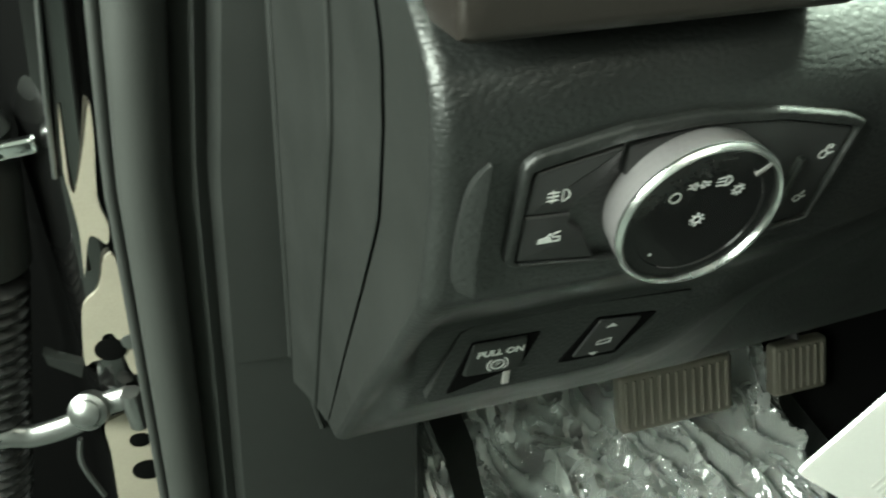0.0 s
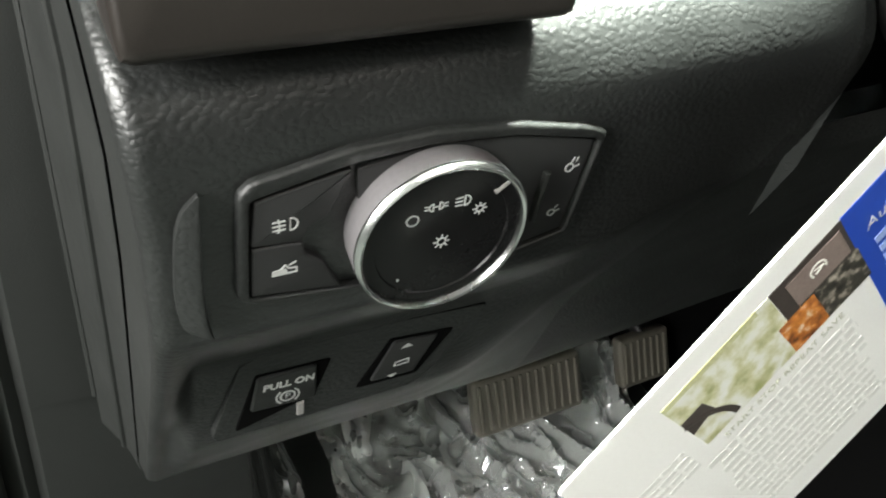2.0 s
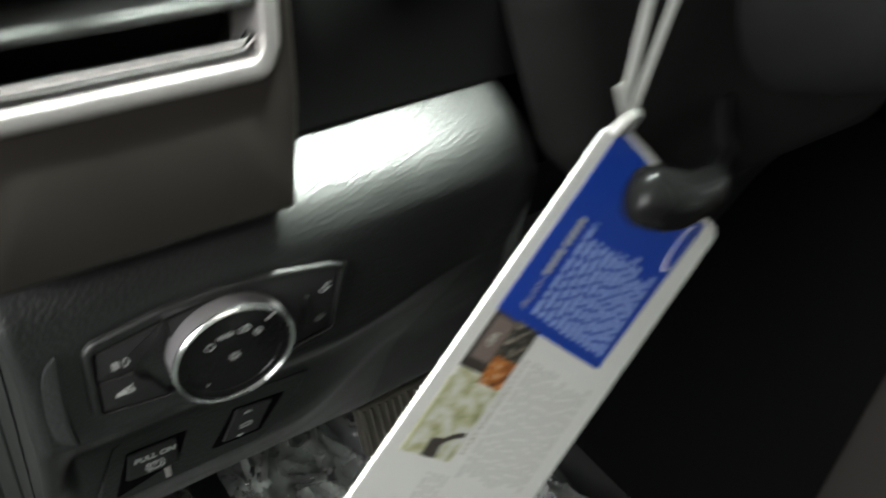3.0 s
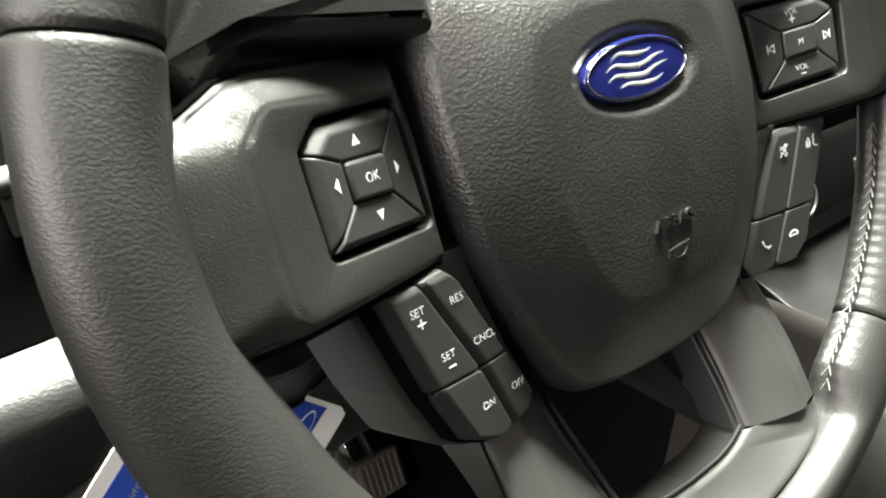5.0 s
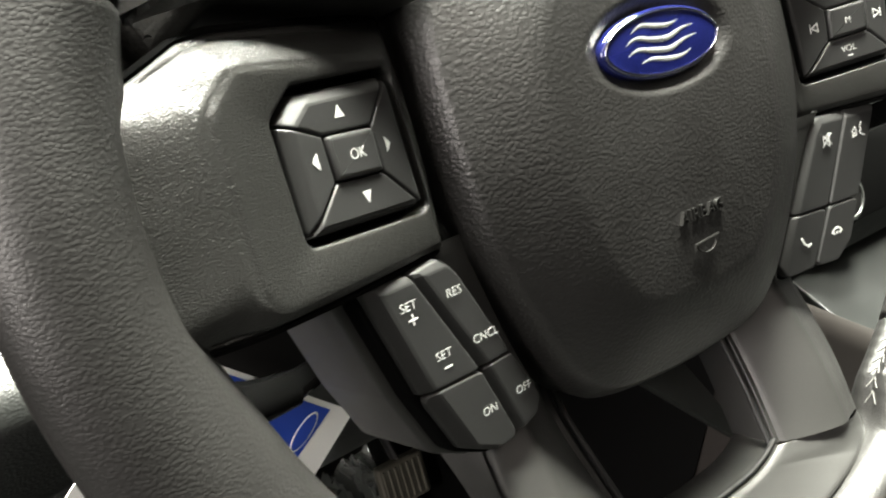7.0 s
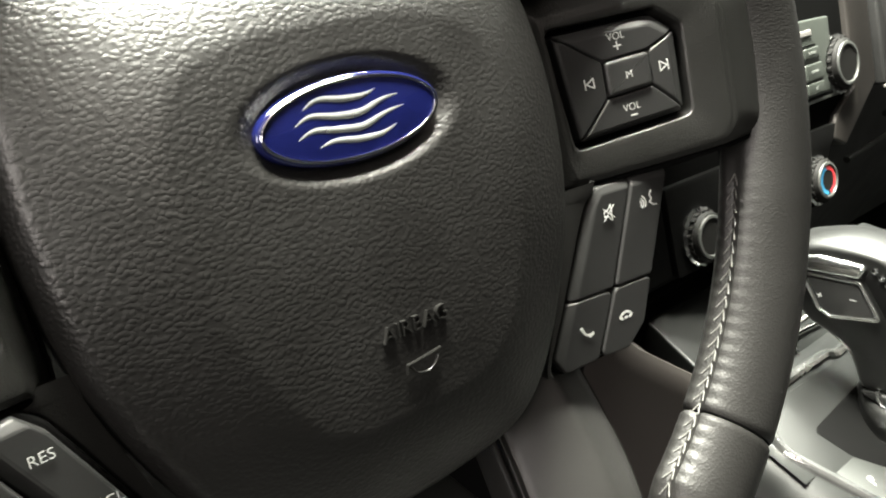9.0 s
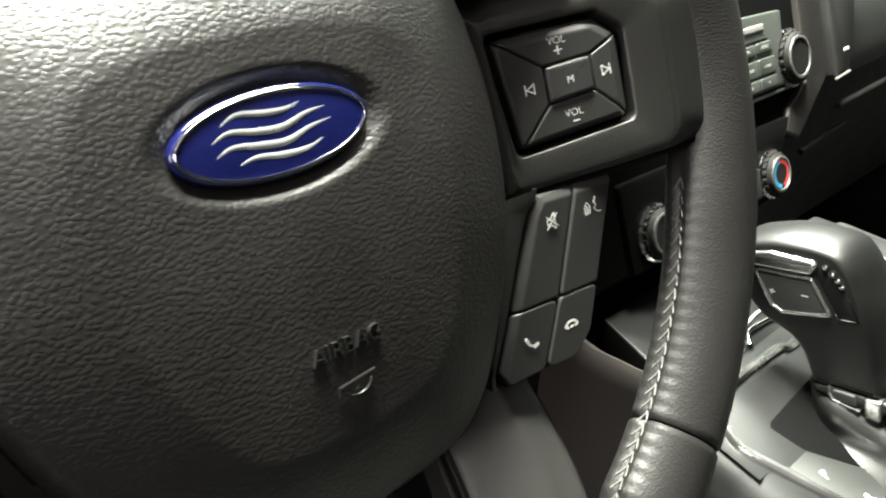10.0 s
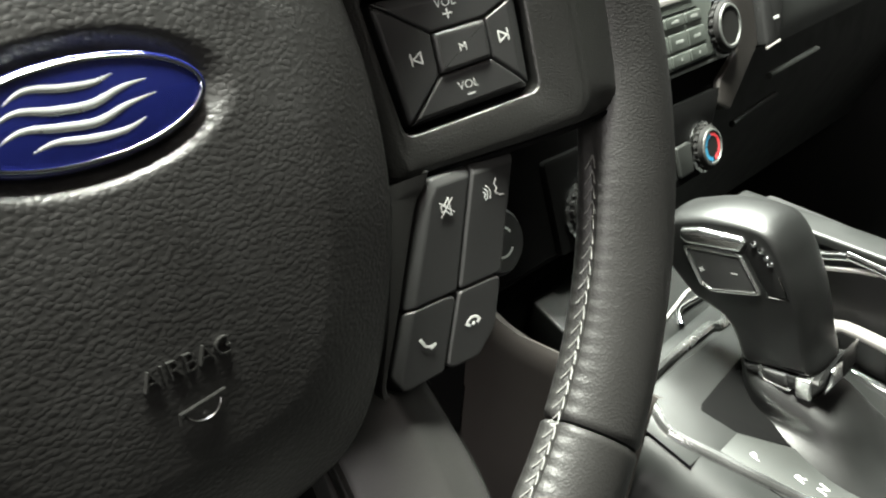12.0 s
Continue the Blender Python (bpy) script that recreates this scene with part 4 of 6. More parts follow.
def sun(cx, cy, r0, r1, r2):
    return [arc(cx, cy, r0, 0, 360, 10)] + [[(cx + r1 * math.cos(a), cy + r1 * math.sin(a)), (cx + r2 * math.cos(a), cy + r2 * math.sin(a))] for a in [math.pi / 4 * k for k in range(8)]]


knob_lines = [arc(-7.9, 6.0, 1.3, 0, 360, 14)] + sun(-0.7, -1.4, 0.95, 1.25, 1.8) + sun(7.2, 5.6, 0.8, 1.05, 1.55)
knob_lines += [arc(-3.6, 8.4, 0.9, 90, 270, 6) + [(-3.6, 9.3)], arc(-2.2, 8.6, 0.9, -90, 90, 6) + [(-2.2, 7.7)], [(-3.4, 8.5), (-2.4, 8.5)], [(-5.4, 8.0), (-4.8, 8.1)], [(-5.4, 8.9), (-4.8, 8.8)], [(-1.0, 8.3), (-0.4, 8.2)], [(-1.0, 9.0), (-0.4, 9.1)]]
knob_lines += [arc(3.4, 8.6, 1.3, -90, 90, 6) + [(3.4, 9.9)], [(1.4, 9.4), (2.9, 9.6)], [(1.3, 8.5), (2.9, 8.6)], [(1.4, 7.6), (2.9, 7.6)], [(3.4, 9.9), (3.4, 7.3)]]
bm = strokes([[(x / 1000, y / 1000) for x, y in l] for l in knob_lines], 0.00029, TOPK)
part("symbol", bm, white_print, knob, "white light position signs")
part("pointer", slab(mm([(10.4, 8.8), (13.2, 11.0), (12.6, 11.8), (9.8, 9.6)]), 0, 0.0005, 0.0001, TOPK, 1), satin_silver, knob, "silver pointer mark")
part("symbol", slab(mm([(-10.2, -10.2), (-9.7, -10.2), (-9.7, -9.6), (-10.2, -9.6)]), 0, 0.0001, 0.00002, TOPK, 1), white_print, knob)

# ---- parking brake and trailer brake switches on the sloping knee panel ----
KP = axes((-0.2595, 0.168, 0.41), (1, 0.0, 0), (0, -0.1, 1))
brake = thing("parking_brake_switch", "black pull switch marked PULL ON beside the trailer brake control", "switch panel", KP)
OUT = [(-36.8, 11.5), (-31.7, 13.9), (10, 13.4), (45.5, 10.2), (25.5, -19), (19, -22.6), (-46, -22.5), (-47.2, -19.5)]
part("bezel", frame_slab(rounded(mm(OUT), 0.0015, 3), rounded(mm([(-34.5, 10), (-30.5, 11.8), (10, 11.4), (41.5, 8.2), (23.5, -17.6), (17, -20), (-43.5, -20)]), 0.001, 3), (-2, -4), -0.006, 0.0026, 0.0013, None, 180, -0.0006), plastic_trim, brake, "thin raised bezel")
part("bezel_floor", slab(rounded(mm(OUT), 0.0015, 3), -0.012, -0.0002, 0.0002, None, 1), plastic_dash, brake)
# flat patch; the pocket's shade is put into its colour
part("pocket", slab(rounded(mm([(-32.7, 5.8), (-9, 4.8), (-14, -10.6), (-16, -12), (-40.5, -19.6)]), 0.001, 2), -0.004, 0.0003, 0.0002, None, 1), gap_shade_black, brake, "flat near-black patch for the shaded finger pocket")
handle = part("pull_handle", slab(rounded(mm([(-32.4, 5.3), (-13.8, 4.6), (-14.2, -11.8), (-35.2, -10.4)]), 0.0012, 3), -0.002, 0.0012, 0.0008, None, 3), plastic_trim, brake, "dark grey pull lever")
part("word", letters("PULL ON", 0.0028, Matrix.Translation((-0.0229, -0.0003, 0.00128)) @ Matrix.Rotation(radians(-2), 4, "Z"), 0.00004, shear=0.1, weight=0.05), white_print, handle, "white words PULL ON")
icon(handle, [arc(-23.4, -6.6, 2.3, 0, 360, 14), arc(-23.4, -6.6, 3.6, 130, 230, 6), arc(-23.4, -6.6, 3.6, -50, 50, 6)], 0.55, "brake sign", Matrix.Translation((0, 0, 0.00125)))
part("word", letters("P", 0.0026, Matrix.Translation((-0.0234, -0.0066, 0.00128)), 0.00004), white_print, handle, "white letter P")
part("lamp", slab(mm([(-20.4, -12.8), (-18.0, -12.8), (-18.0, -19.6), (-20.4, -19.6)]), 0, 0.0009, 0.0003, None, 1), satin_silver, brake, "small grey light bar")
# same flat near-black patch in place of a shaded pocket
part("pocket", slab(rounded(mm([(10.6, 5.8), (33.4, 3), (21.4, -16), (-0.6, -15)]), 0.001, 2), -0.004, 0.0003, 0.0002, None, 1), gap_shade_black, brake)
gain = part("gain_rocker", slab(rounded(mm([(11.6, 5.0), (27.6, 3.0), (20.0, -13.6), (4.0, -13.0)]), 0.0012, 3), -0.002, 0.001, 0.0008, None, 3), plastic_key, brake, "black trailer brake rocker")
icon(gain, [[(12.6, -5.8), (17.4, -5.4), (17.3, -7.4), (12.3, -7.6), (12.6, -5.8)]], 0.4, "trailer sign", Matrix.Translation((0, 0, 0.00105)), white_print, fills=[[(14.2, 0.8), (18.4, 0.8), (16.4, 2.6)], [(10.2, -11.6), (13.6, -11.6), (11.8, -13.2)]])

satin_slat = material("satin grey slat plastic", (0.06, 0.063, 0.06), 0.4, spec=0.5, grain=[("fine", 1500, 0.00005)])
# ---- air vent in its bronze-grey housing ----
VM = axes((-0.2745, 0.119, 0.539), (1, 0.01, 0), (0, 0.19, 1))
vent = thing("air_vent", "bronze-grey side air vent with bright frame and dark slats", "air vent", VM)
HO = rounded(mm([(-41, 0.5), (38.5, 0.0), (44.0, 32), (47.0, 80), (50, 178), (-41, 178)]), [0.002, 0.0015, 0.03, 0.03, 0.004, 0.004], 6)
HI = rounded(mm([(-32, 39.5), (36.5, 39.5), (39.5, 46), (43, 80), (46.5, 170), (-32, 170)]), [0.003, 0.004, 0.004, 0.01, 0.003, 0.003], 4)
part("housing", frame_slab(HO, HI, (0.002, 0.07), -0.06, 0.0, 0.003, None, 260, -0.04, 0.002), bronze, vent, "satin bronze-grey housing")
part("frame", frame_slab(inset(ccw(HI), -0.0006), inset(ccw(HI), 0.0042), (0.003, 0.08), -0.03, 0.0012, 0.0012, None, 220, -0.02), satin_silver, vent, "satin silver inner frame")
part("chrome_strip", tube([(-0.028, 0.047, -0.004), (0.0315, 0.047, -0.004), (0.0345, 0.0495, -0.004)], 0.0017, 10), chrome, vent, "chrome strip along the foot")
part("duct", slab(inset(ccw(HI), 0.001), -0.055, -0.045, 0.001, None, 1), gap_shade_black, vent, "black duct behind the slats")
for k in range(7):
    z = 0.0605 + 0.0157 * k
    part("slat", box(-0.028, 0.0355 + 0.001 * k, -0.0014, 0.0014, -0.012, 0.012, 0.001, Matrix.Translation((0, z, -0.012)) @ Matrix.Rotation(radians(10), 4, "X")), satin_slat, vent)
part("slat_knob", lathe([(0.006, -0.01), (0.0065, 0.004), (0.005, 0.0055)], Matrix.Translation((0.0, 0.0855, -0.003)), 24), chrome, vent, "small bright adjuster")
plain("dash_wall", -0.318, -0.235, 0.165, 0.32, 0.548, 0.72, plastic_black, "dark dash structure behind the vent")

# ---- instrument hood, gauge frame and column ----
bm = rings_to_bm([[(x, 0.172, 0.598), (x, 0.168, 0.602), (x, 0.168, 0.66), (x, 0.185, 0.73)] for x in (-0.236, -0.22, -0.2085)], None, False, False, closed=False)
hood = thing("instrument_hood", "dark grained instrument hood with silver gauge frame", "instrument panel")
part("hood_side", bm, plastic_pad, hood, "grained hood side")
# sheet behind the column; the shade of the recess is put into its colour
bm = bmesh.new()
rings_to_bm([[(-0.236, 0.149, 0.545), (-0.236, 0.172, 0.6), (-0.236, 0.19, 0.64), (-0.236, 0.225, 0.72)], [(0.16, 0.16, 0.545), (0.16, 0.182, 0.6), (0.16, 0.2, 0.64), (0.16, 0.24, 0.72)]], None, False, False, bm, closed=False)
part("hood_back", bm, gap_shade_black, hood, "near-black sheet with the recess shade put into its colour")
GF = axes((-0.179, 0.19, 0.602), (1, 0.05, -0.02), (0, 0.25, 1))
part("gauge_frame", tube(spline([(-0.207, 0.176, 0.715), (-0.2065, 0.169, 0.68), (-0.2061, 0.166, 0.6527), (-0.2056, 0.165, 0.638), (-0.2031, 0.165, 0.6239), (-0.198, 0.165, 0.6175), (-0.191, 0.1655, 0.6133), (-0.182, 0.166, 0.6122), (-0.165, 0.17, 0.612), (-0.14, 0.175, 0.612)], 7), 0.0052, 14), satin_grey, hood, "satin grey gauge frame")
# a glint on the frame, built as a short chrome tube
part("frame_glint", tube(spline([(-0.1955, 0.1595, 0.6185), (-0.19, 0.1592, 0.6158), (-0.1835, 0.1595, 0.6145)], 5), 0.0011, 8), chrome, hood, "chrome tube standing in for a glint on the frame")
part("gauge_lens", grid(lambda s, t: Vector((-0.01 + 0.12 * s, 0.003 + 0.13 * t, -0.01)), 2, 2, GF), gap_shade_black, hood, "dark gauge lens")
part("gauge_ring", tube([(x, y, -0.004) for x, y in arc(0.045, 0.062, 0.05, 150, 390, 40)], 0.0018, 8, GF), chrome, hood, "thin gauge ring")

# added brow, out of view; it keeps lamp light off the column
brow = [(0.235, 0.715), (0.2, 0.716), (0.15, 0.722), (0.112, 0.73), (0.104, 0.738), (0.11, 0.747), (0.165, 0.757), (0.21, 0.76), (0.26, 0.75), (0.3, 0.737)]
brow = [p.to_2d() for p in spline([(y, z, 0) for y, z in brow], 3)]
part("brow", rings_to_bm([[(x, 0.215 + (y - 0.215) * k, 0.735 + (z - 0.735) * k) for y, z in brow] for x, k in ((-0.126, 0.5), (-0.122, 0.8), (-0.11, 1.0), (0.11, 1.0), (0.3, 0.9), (0.36, 0.5))]), plastic_pad, hood, "unseen brow added over the gauges to shade the column")

shroud = thing("steering_column", "dark grey steering column shroud with a grey switch box", "steering column")
part("lower_shroud", lathe([(0.055, -0.02), (0.068, 0.02), (0.07, 0.07), (0.062, 0.13)], axes((-0.0, 0.06, 0.625), (1, 0, 0), (0, -0.42, -0.9)), 40), plastic_black, shroud, "dark column shroud")
BX = axes((-0.1585, 0.169, 0.589), (1, 0.06, -0.01), (0, 0.1, 1))
part("switch_box", box(-0.0175, 0.0185, -0.0035, 0.0145, -0.02, 0, 0.0012, BX), satin_grey, shroud, "satin grey box")
part("switch_box_lid", box(-0.0185, 0.0187, 0.0153, 0.0262, -0.006, 0.001, 0.0015, BX), satin_grey, shroud, "satin grey lid above a thin gap")
def barrel(o, y0, y1):
    """A rounded block along y, narrower towards the dash, its front edge soft."""
    o = ccw(rounded(o, 0.03, 8))
    rings = [[(x, y1, z) for x, z in inset(o, 0.045)]]
    for k in range(9):
        a = math.pi / 2 * k / 8
        rings.append([(x, y0 + 0.02 * (1 - math.sin(a)), z) for x, z in inset(o, 0.02 * (1 - math.cos(a)))])
    return rings_to_bm(rings)


part("shroud_cheek", barrel([(-0.157, 0.645), (-0.159, 0.585), (-0.132, 0.522), (-0.085, 0.48), (0.085, 0.48), (0.132, 0.522), (0.159, 0.585), (0.157, 0.645)], 0.112, 0.2), matt_black, shroud, "dark rounded cheek of the column")
part("shroud_seam", tube([(-0.1525, 0.138, 0.5915), (-0.1568, 0.132, 0.592), (-0.1545, 0.12, 0.5925), (-0.148, 0.1135, 0.593), (-0.138, 0.1118, 0.594), (-0.1, 0.1115, 0.595)], 0.0007, 6), gap_shade_black, shroud, "thin split line")
stalk = thing("turn_signal_stalk", "grey turn signal stalk with a rounded end", "control stalk")
part("stalk_arm", tube(spline([(-0.175, 0.098, 0.689), (-0.155, 0.106, 0.685), (-0.125, 0.12, 0.672), (-0.07, 0.14, 0.65)], 6), [0.0125] * 7 + [0.0145] * 12, 24), plastic_black, stalk, "dark stalk arm")
part("stalk_end", tube(spline([(-0.1955, 0.0885, 0.6915), (-0.1945, 0.089, 0.6915), (-0.188, 0.092, 0.691), (-0.173, 0.0985, 0.689)], 5), [0.0005, 0.006, 0.009, 0.0108, 0.012, 0.0128, 0.0134, 0.0138, 0.014, 0.0142, 0.0143, 0.0144, 0.0144, 0.0144, 0.0144, 0.0144], 24), satin_silver, stalk, "pale grey stalk end")
for k in range(3):
    part("stalk_mark", box(-0.004, 0.004, -0.0016, 0.0016, 0, 0.0006, 0.0002, axes((-0.146 + 0.013 * k, 0.1 + 0.0045 * k, 0.6945 - 0.003 * k), (1, 0.3, -0.2), (0, 0.6, 0.8))), white_print, stalk, "pale printed mark")
lever = thing("tilt_lever", "black steering column tilt lever over the tag", "lever")
part("lever_tip", tube(spline([(-0.143, 0.079, 0.5375), (-0.136, 0.077, 0.5345), (-0.12, 0.0765, 0.5285), (-0.098, 0.08, 0.5245)], 5), [0.002, 0.006, 0.0085, 0.0096, 0.01, 0.0103, 0.0105, 0.0106, 0.0105, 0.0102, 0.0098, 0.0094, 0.009, 0.0086, 0.0082, 0.008], 16, squash=0.75), gloss_black, lever, "rounded black lever end")
part("lever_arm", tube([(-0.1, 0.0795, 0.525), (-0.07, 0.095, 0.52), (-0.04, 0.13, 0.54)], 0.0068, 12, squash=0.75), gloss_black, lever)

# ---- card tag hung on the lever ----
TAGM = axes((-0.1425, 0.0915, 0.5545), (0.708, -0.02, -0.706), (0.74, 0.085, 0.665))
tag = thing("hang_tag", "white and blue printed card tag hung below the steering column", "tag", TAGM)
card = rounded(mm([(-3, -3), (3, 3), (96, 5.5), (101, 3), (103, -146), (-3, -148)]), 0.002, 3)
part("card", slab(card, -0.0006, 0.0, 0.0001, None, 1), card_white, tag, "white card")
# added dark layer on the unseen back; keeps bounced light off the dash
part("back_print", slab(inset(ccw(card), 0.0004), -0.0009, -0.0007, 0.00005, None, 1), card_back, tag, "added dark layer that stops bounce off the card's back")


def ink(name, pts, mat, lift=0.00012, label=""):
    return part(name, slab([(x / 1000, y / 1000) for x, y in pts], -0.0003, lift, 0.00003, None, 1), mat, tag, label, smooth=False)


ink("blue_panel", [(4.5, 1), (87.5, 2.5), (83, -67.5), (4.5, -66.8)], card_blue, 0.00015, "blue printed panel")


bm = bmesh.new()


def lines(bm, x, w, start, stop, lift):
    y = start
    while y < stop:
        e = min(stop, y + random.uniform(2.5, 7.5))
        slab([(x / 1000, y / 1000), ((x + w) / 1000, y / 1000), ((x + w) / 1000, e / 1000), (x / 1000, e / 1000)], 0, lift, 0.00002, None, 1, bm)
        y = e + 1.0


part("words", letters("Auto-S", 0.0037, Matrix.Translation((0.0157, -0.0555, 0.0002)) @ Matrix.Rotation(radians(90), 4, "Z"), 0.00004, shear=0.25), white_print, tag, "white heading letters Auto-S", smooth=False)
bm = bmesh.new()
y = -48.5
for k in range(9):
    w = random.uniform(1.3, 2.3)
    slab(mm([(13.8, y), (17.4, y), (17.4, y + w), (13.8, y + w)]), 0, 0.00025, 0.00002, None, 1, bm)
    y += w + (1.6 if k in (3,) else 0.6)
tagged(part("heading", bm, white_print, tag, "white heading bars", smooth=False), "white heading bars", kind="stuff")
bm = bmesh.new()
for k in range(13):
    lines(bm, 22.0 + 4.5 * k, 2.6, -62.5 + random.uniform(-0.5, 0.5), random.uniform(-30, -22) - (0.0 if k < 9 else 4), 0.00025)
tagged(part("text", bm, card_text, tag, smooth=False), "pale text bars on blue", kind="stuff")
ink("photo", [(5, -66.3), (32, -66.3), (32, -88), (5, -88)], photo_dark, 0.00014, "dark photo of a push button")
ink("photo_detail", [(7.5, -68), (18, -68), (18, -84), (7.5, -84)], photo_brown, 0.0002)
part("button_sign", strokes([mm(arc(12.5, -76, 2.2, 60, 300, 10)), mm([(11.6, -77), (12.5, -74.6), (13.4, -77)])], 0.0005, Matrix.Translation((0, 0, 0.0002))), photo_pale, tag, "round sign on the push button", smooth=False)
ink("photo", [(19, -66.4), (33, -66.4), (33, -80), (19, -80)], photo_trees, 0.00018, "dark trees in the photo")
ink("photo", [(19, -80), (33, -80), (33, -91), (19, -91)], photo_autumn, 0.00018, "orange leaves in the photo")
ink("photo", [(5, -88.2), (20, -88.2), (33, -91.2), (33, -121), (5, -121)], photo_leafy, 0.00016, "pale leafy photo")
ink("photo_detail", [(5, -92), (7, -92), (7, -121), (5, -121)], photo_green, 0.0002)
part("photo_arc", tube([(x, y, 0.0) for x, y in mm(arc(33, -125, 15, 95, 165, 12))], 0.0011, 8, Matrix.Translation((0, 0, 0.0002)) @ Matrix.Diagonal((1, 1, 0.1, 1))), photo_dark, tag, "dark arc in the photo", smooth=False)
ink("photo_detail", [(16, -114), (22, -113), (24, -121), (16, -121)], photo_dark, 0.00021)
part("words", letters("START STOP REPEAT SAVE", 0.0024, Matrix.Translation((0.0372, -0.097, 0.00022)) @ Matrix.Rotation(radians(90), 4, "Z"), 0.00003), card_olive, tag, "olive grey words START STOP REPEAT SAVE", smooth=False)
bm = bmesh.new()
for k in range(12):
    lines(bm, 42 + 4.1 * k, 2.6, -127 + random.uniform(0, 4), -75 - random.uniform(0, 6), 0.00005)
tagged(part("text", bm, card_grey, tag, smooth=False), "pale text bars", kind="stuff")
bm = bmesh.new()
for k in range(4):
    lines(bm, 26 + 3.6 * k, 1.8, -141, -126, 0.00005)
tagged(part("text", bm, card_grey, tag, smooth=False), "grey text bars", kind="stuff")
oval = [(81 / 1000 + 0.0042 * math.cos(a) * 1, -11 / 1000 + 0.0105 * math.sin(a)) for a in [2 * math.pi * k / 32 for k in range(32)]]
part("oval_logo", slab(oval, 0, 0.0003, 0.00005, None, 1), card_white, tag, "small white oval logo", smooth=False)
part("oval_logo", slab([Vector(((x - 0.081) * 0.85 + 0.081, (y + 0.011) * 0.9 - 0.011)) for x, y in oval], 0, 0.0004, 0.00005, None, 1), card_blue, tag, smooth=False)

tie = thing("plastic_tie", "looped clear plastic tie holding the card tag", "tie")


def ribbon(pts, w=0.0028):
    p = spline(pts, 6)
    bm = bmesh.new()
    side = Vector((0.9, -0.3, 0.25)).normalized()
    rings = []
    for q in p:
        rings.append([q - side * w / 2, q + side * w / 2, q + side * w / 2 + Vector((0, 0.0006, 0)), q - side * w / 2 + Vector((0, 0.0006, 0))])
    return rings_to_bm(rings, None, True, True, bm)


part("strap", ribbon([(-0.1405, 0.0905, 0.561), (-0.1402, 0.0905, 0.578), (-0.1382, 0.091, 0.6), (-0.1364, 0.091, 0.6177)]), strap_mat, tie)
part("strap", ribbon([(-0.1383, 0.0895, 0.557), (-0.1294, 0.0905, 0.588), (-0.1225, 0.091, 0.6152), (-0.1195, 0.0915, 0.6255), (-0.1215, 0.093, 0.631), (-0.1265, 0.095, 0.632)]), strap_mat, tie)
part("knot", tube(spline([(-0.1435, 0.0905, 0.5525), (-0.14, 0.089, 0.5575), (-0.136, 0.0895, 0.557), (-0.1375, 0.091, 0.552)], 5), 0.0022, 10), strap_mat, tie, "twisted knot")
part("strap", ribbon([(-0.1405, 0.0895, 0.559), (-0.144, 0.0895, 0.566), (-0.1455, 0.09, 0.5696)], 0.0022), strap_mat, tie)

# ---- door pillar, seal and door check seen past the end of the dash ----
def lean(x, y, z):
    """x, y: the place at z = 0.405 on the leaning pillar."""
    d = z - 0.405
    low = 0.095 * max(0.0, min(1.0, (-x - 0.343) / 0.02))
    return Vector((x + (0.16 if d > 0 else low) * d, y, z))


def strip(section, z0=0.1, z1=0.62, n=26):
    zs = [z0 + (z1 - z0) * i / n for i in range(n + 1)]
    return rings_to_bm([[lean(x, y, z) for x, y in section] for z in zs], None, False, False, closed=False)


pillar = thing("door_pillar", "dark grey door pillar trim beside the open door", "pillar")
part("pillar_trim", strip([(-0.24, 0.294), (-0.28, 0.2925), (-0.31, 0.291), (-0.334, 0.2905), (-0.3445, 0.2903), (-0.352, 0.291), (-0.3625, 0.2925), (-0.366, 0.3), (-0.372, 0.325)], 0.298), plastic_trim, pillar, "grey upper pillar trim")
part("pillar_trim", strip([(-0.276, 0.33), (-0.2755, 0.3), (-0.278, 0.2955), (-0.284, 0.2945), (-0.31, 0.293), (-0.334, 0.292), (-0.352, 0.2925), (-0.3625, 0.294), (-0.366, 0.3015), (-0.372, 0.326)], 0.05, 0.2965), plastic_trim, pillar, "grey lower kick trim")
part("trim_ridge", tube([(pillar_line(0.299 + 0.02 * k), 0.2897, 0.299 + 0.02 * k) for k in range(14)], 0.0019, 8), plastic_trim, pillar, "thin moulded ridge down the trim")
part("trim_ridge", tube([(pillar_line(0.295 - 0.02 * k) + 0.003 + 0.004 * k, 0.2917, 0.295 - 0.02 * k) for k in range(4)], 0.0017, 8), plastic_trim, pillar)
seal = thing("door_seal", "thick grey rubber door seal along the pillar", "door seal")
part("seal_bulb", tube([lean(-0.393, 0.305, 0.08 + 0.02 * k) for k in range(28)], 0.0115, 18), seal_grey, seal, "rounded rubber bulb")
part("seal_lip", strip([(-0.366, 0.306), (-0.372, 0.302), (-0.382, 0.312), (-0.376, 0.33)], 0.08), rubber, seal, "dark rubber lip")
part("seal_edge", tube([lean(-0.4075, 0.309, 0.08 + 0.02 * k) for k in range(28)], 0.0028, 10), seal_grey, seal, "thin outer edge of the seal")
body = thing("door_frame", "black and cream painted door frame metal", "door frame")
part("black_panel", strip([(-0.402, 0.34), (-0.412, 0.332), (-0.425, 0.33), (-0.435, 0.336), (-0.45, 0.36), (-0.47, 0.42), (-0.48, 0.56)], 0.0, 0.7, 40), paint_black, body, "gloss black painted metal")
cream = material("cream painted metal", (0.32, 0.29, 0.235), 0.4, vary=0.12, grain=[("fine", 300, 0.0001)])
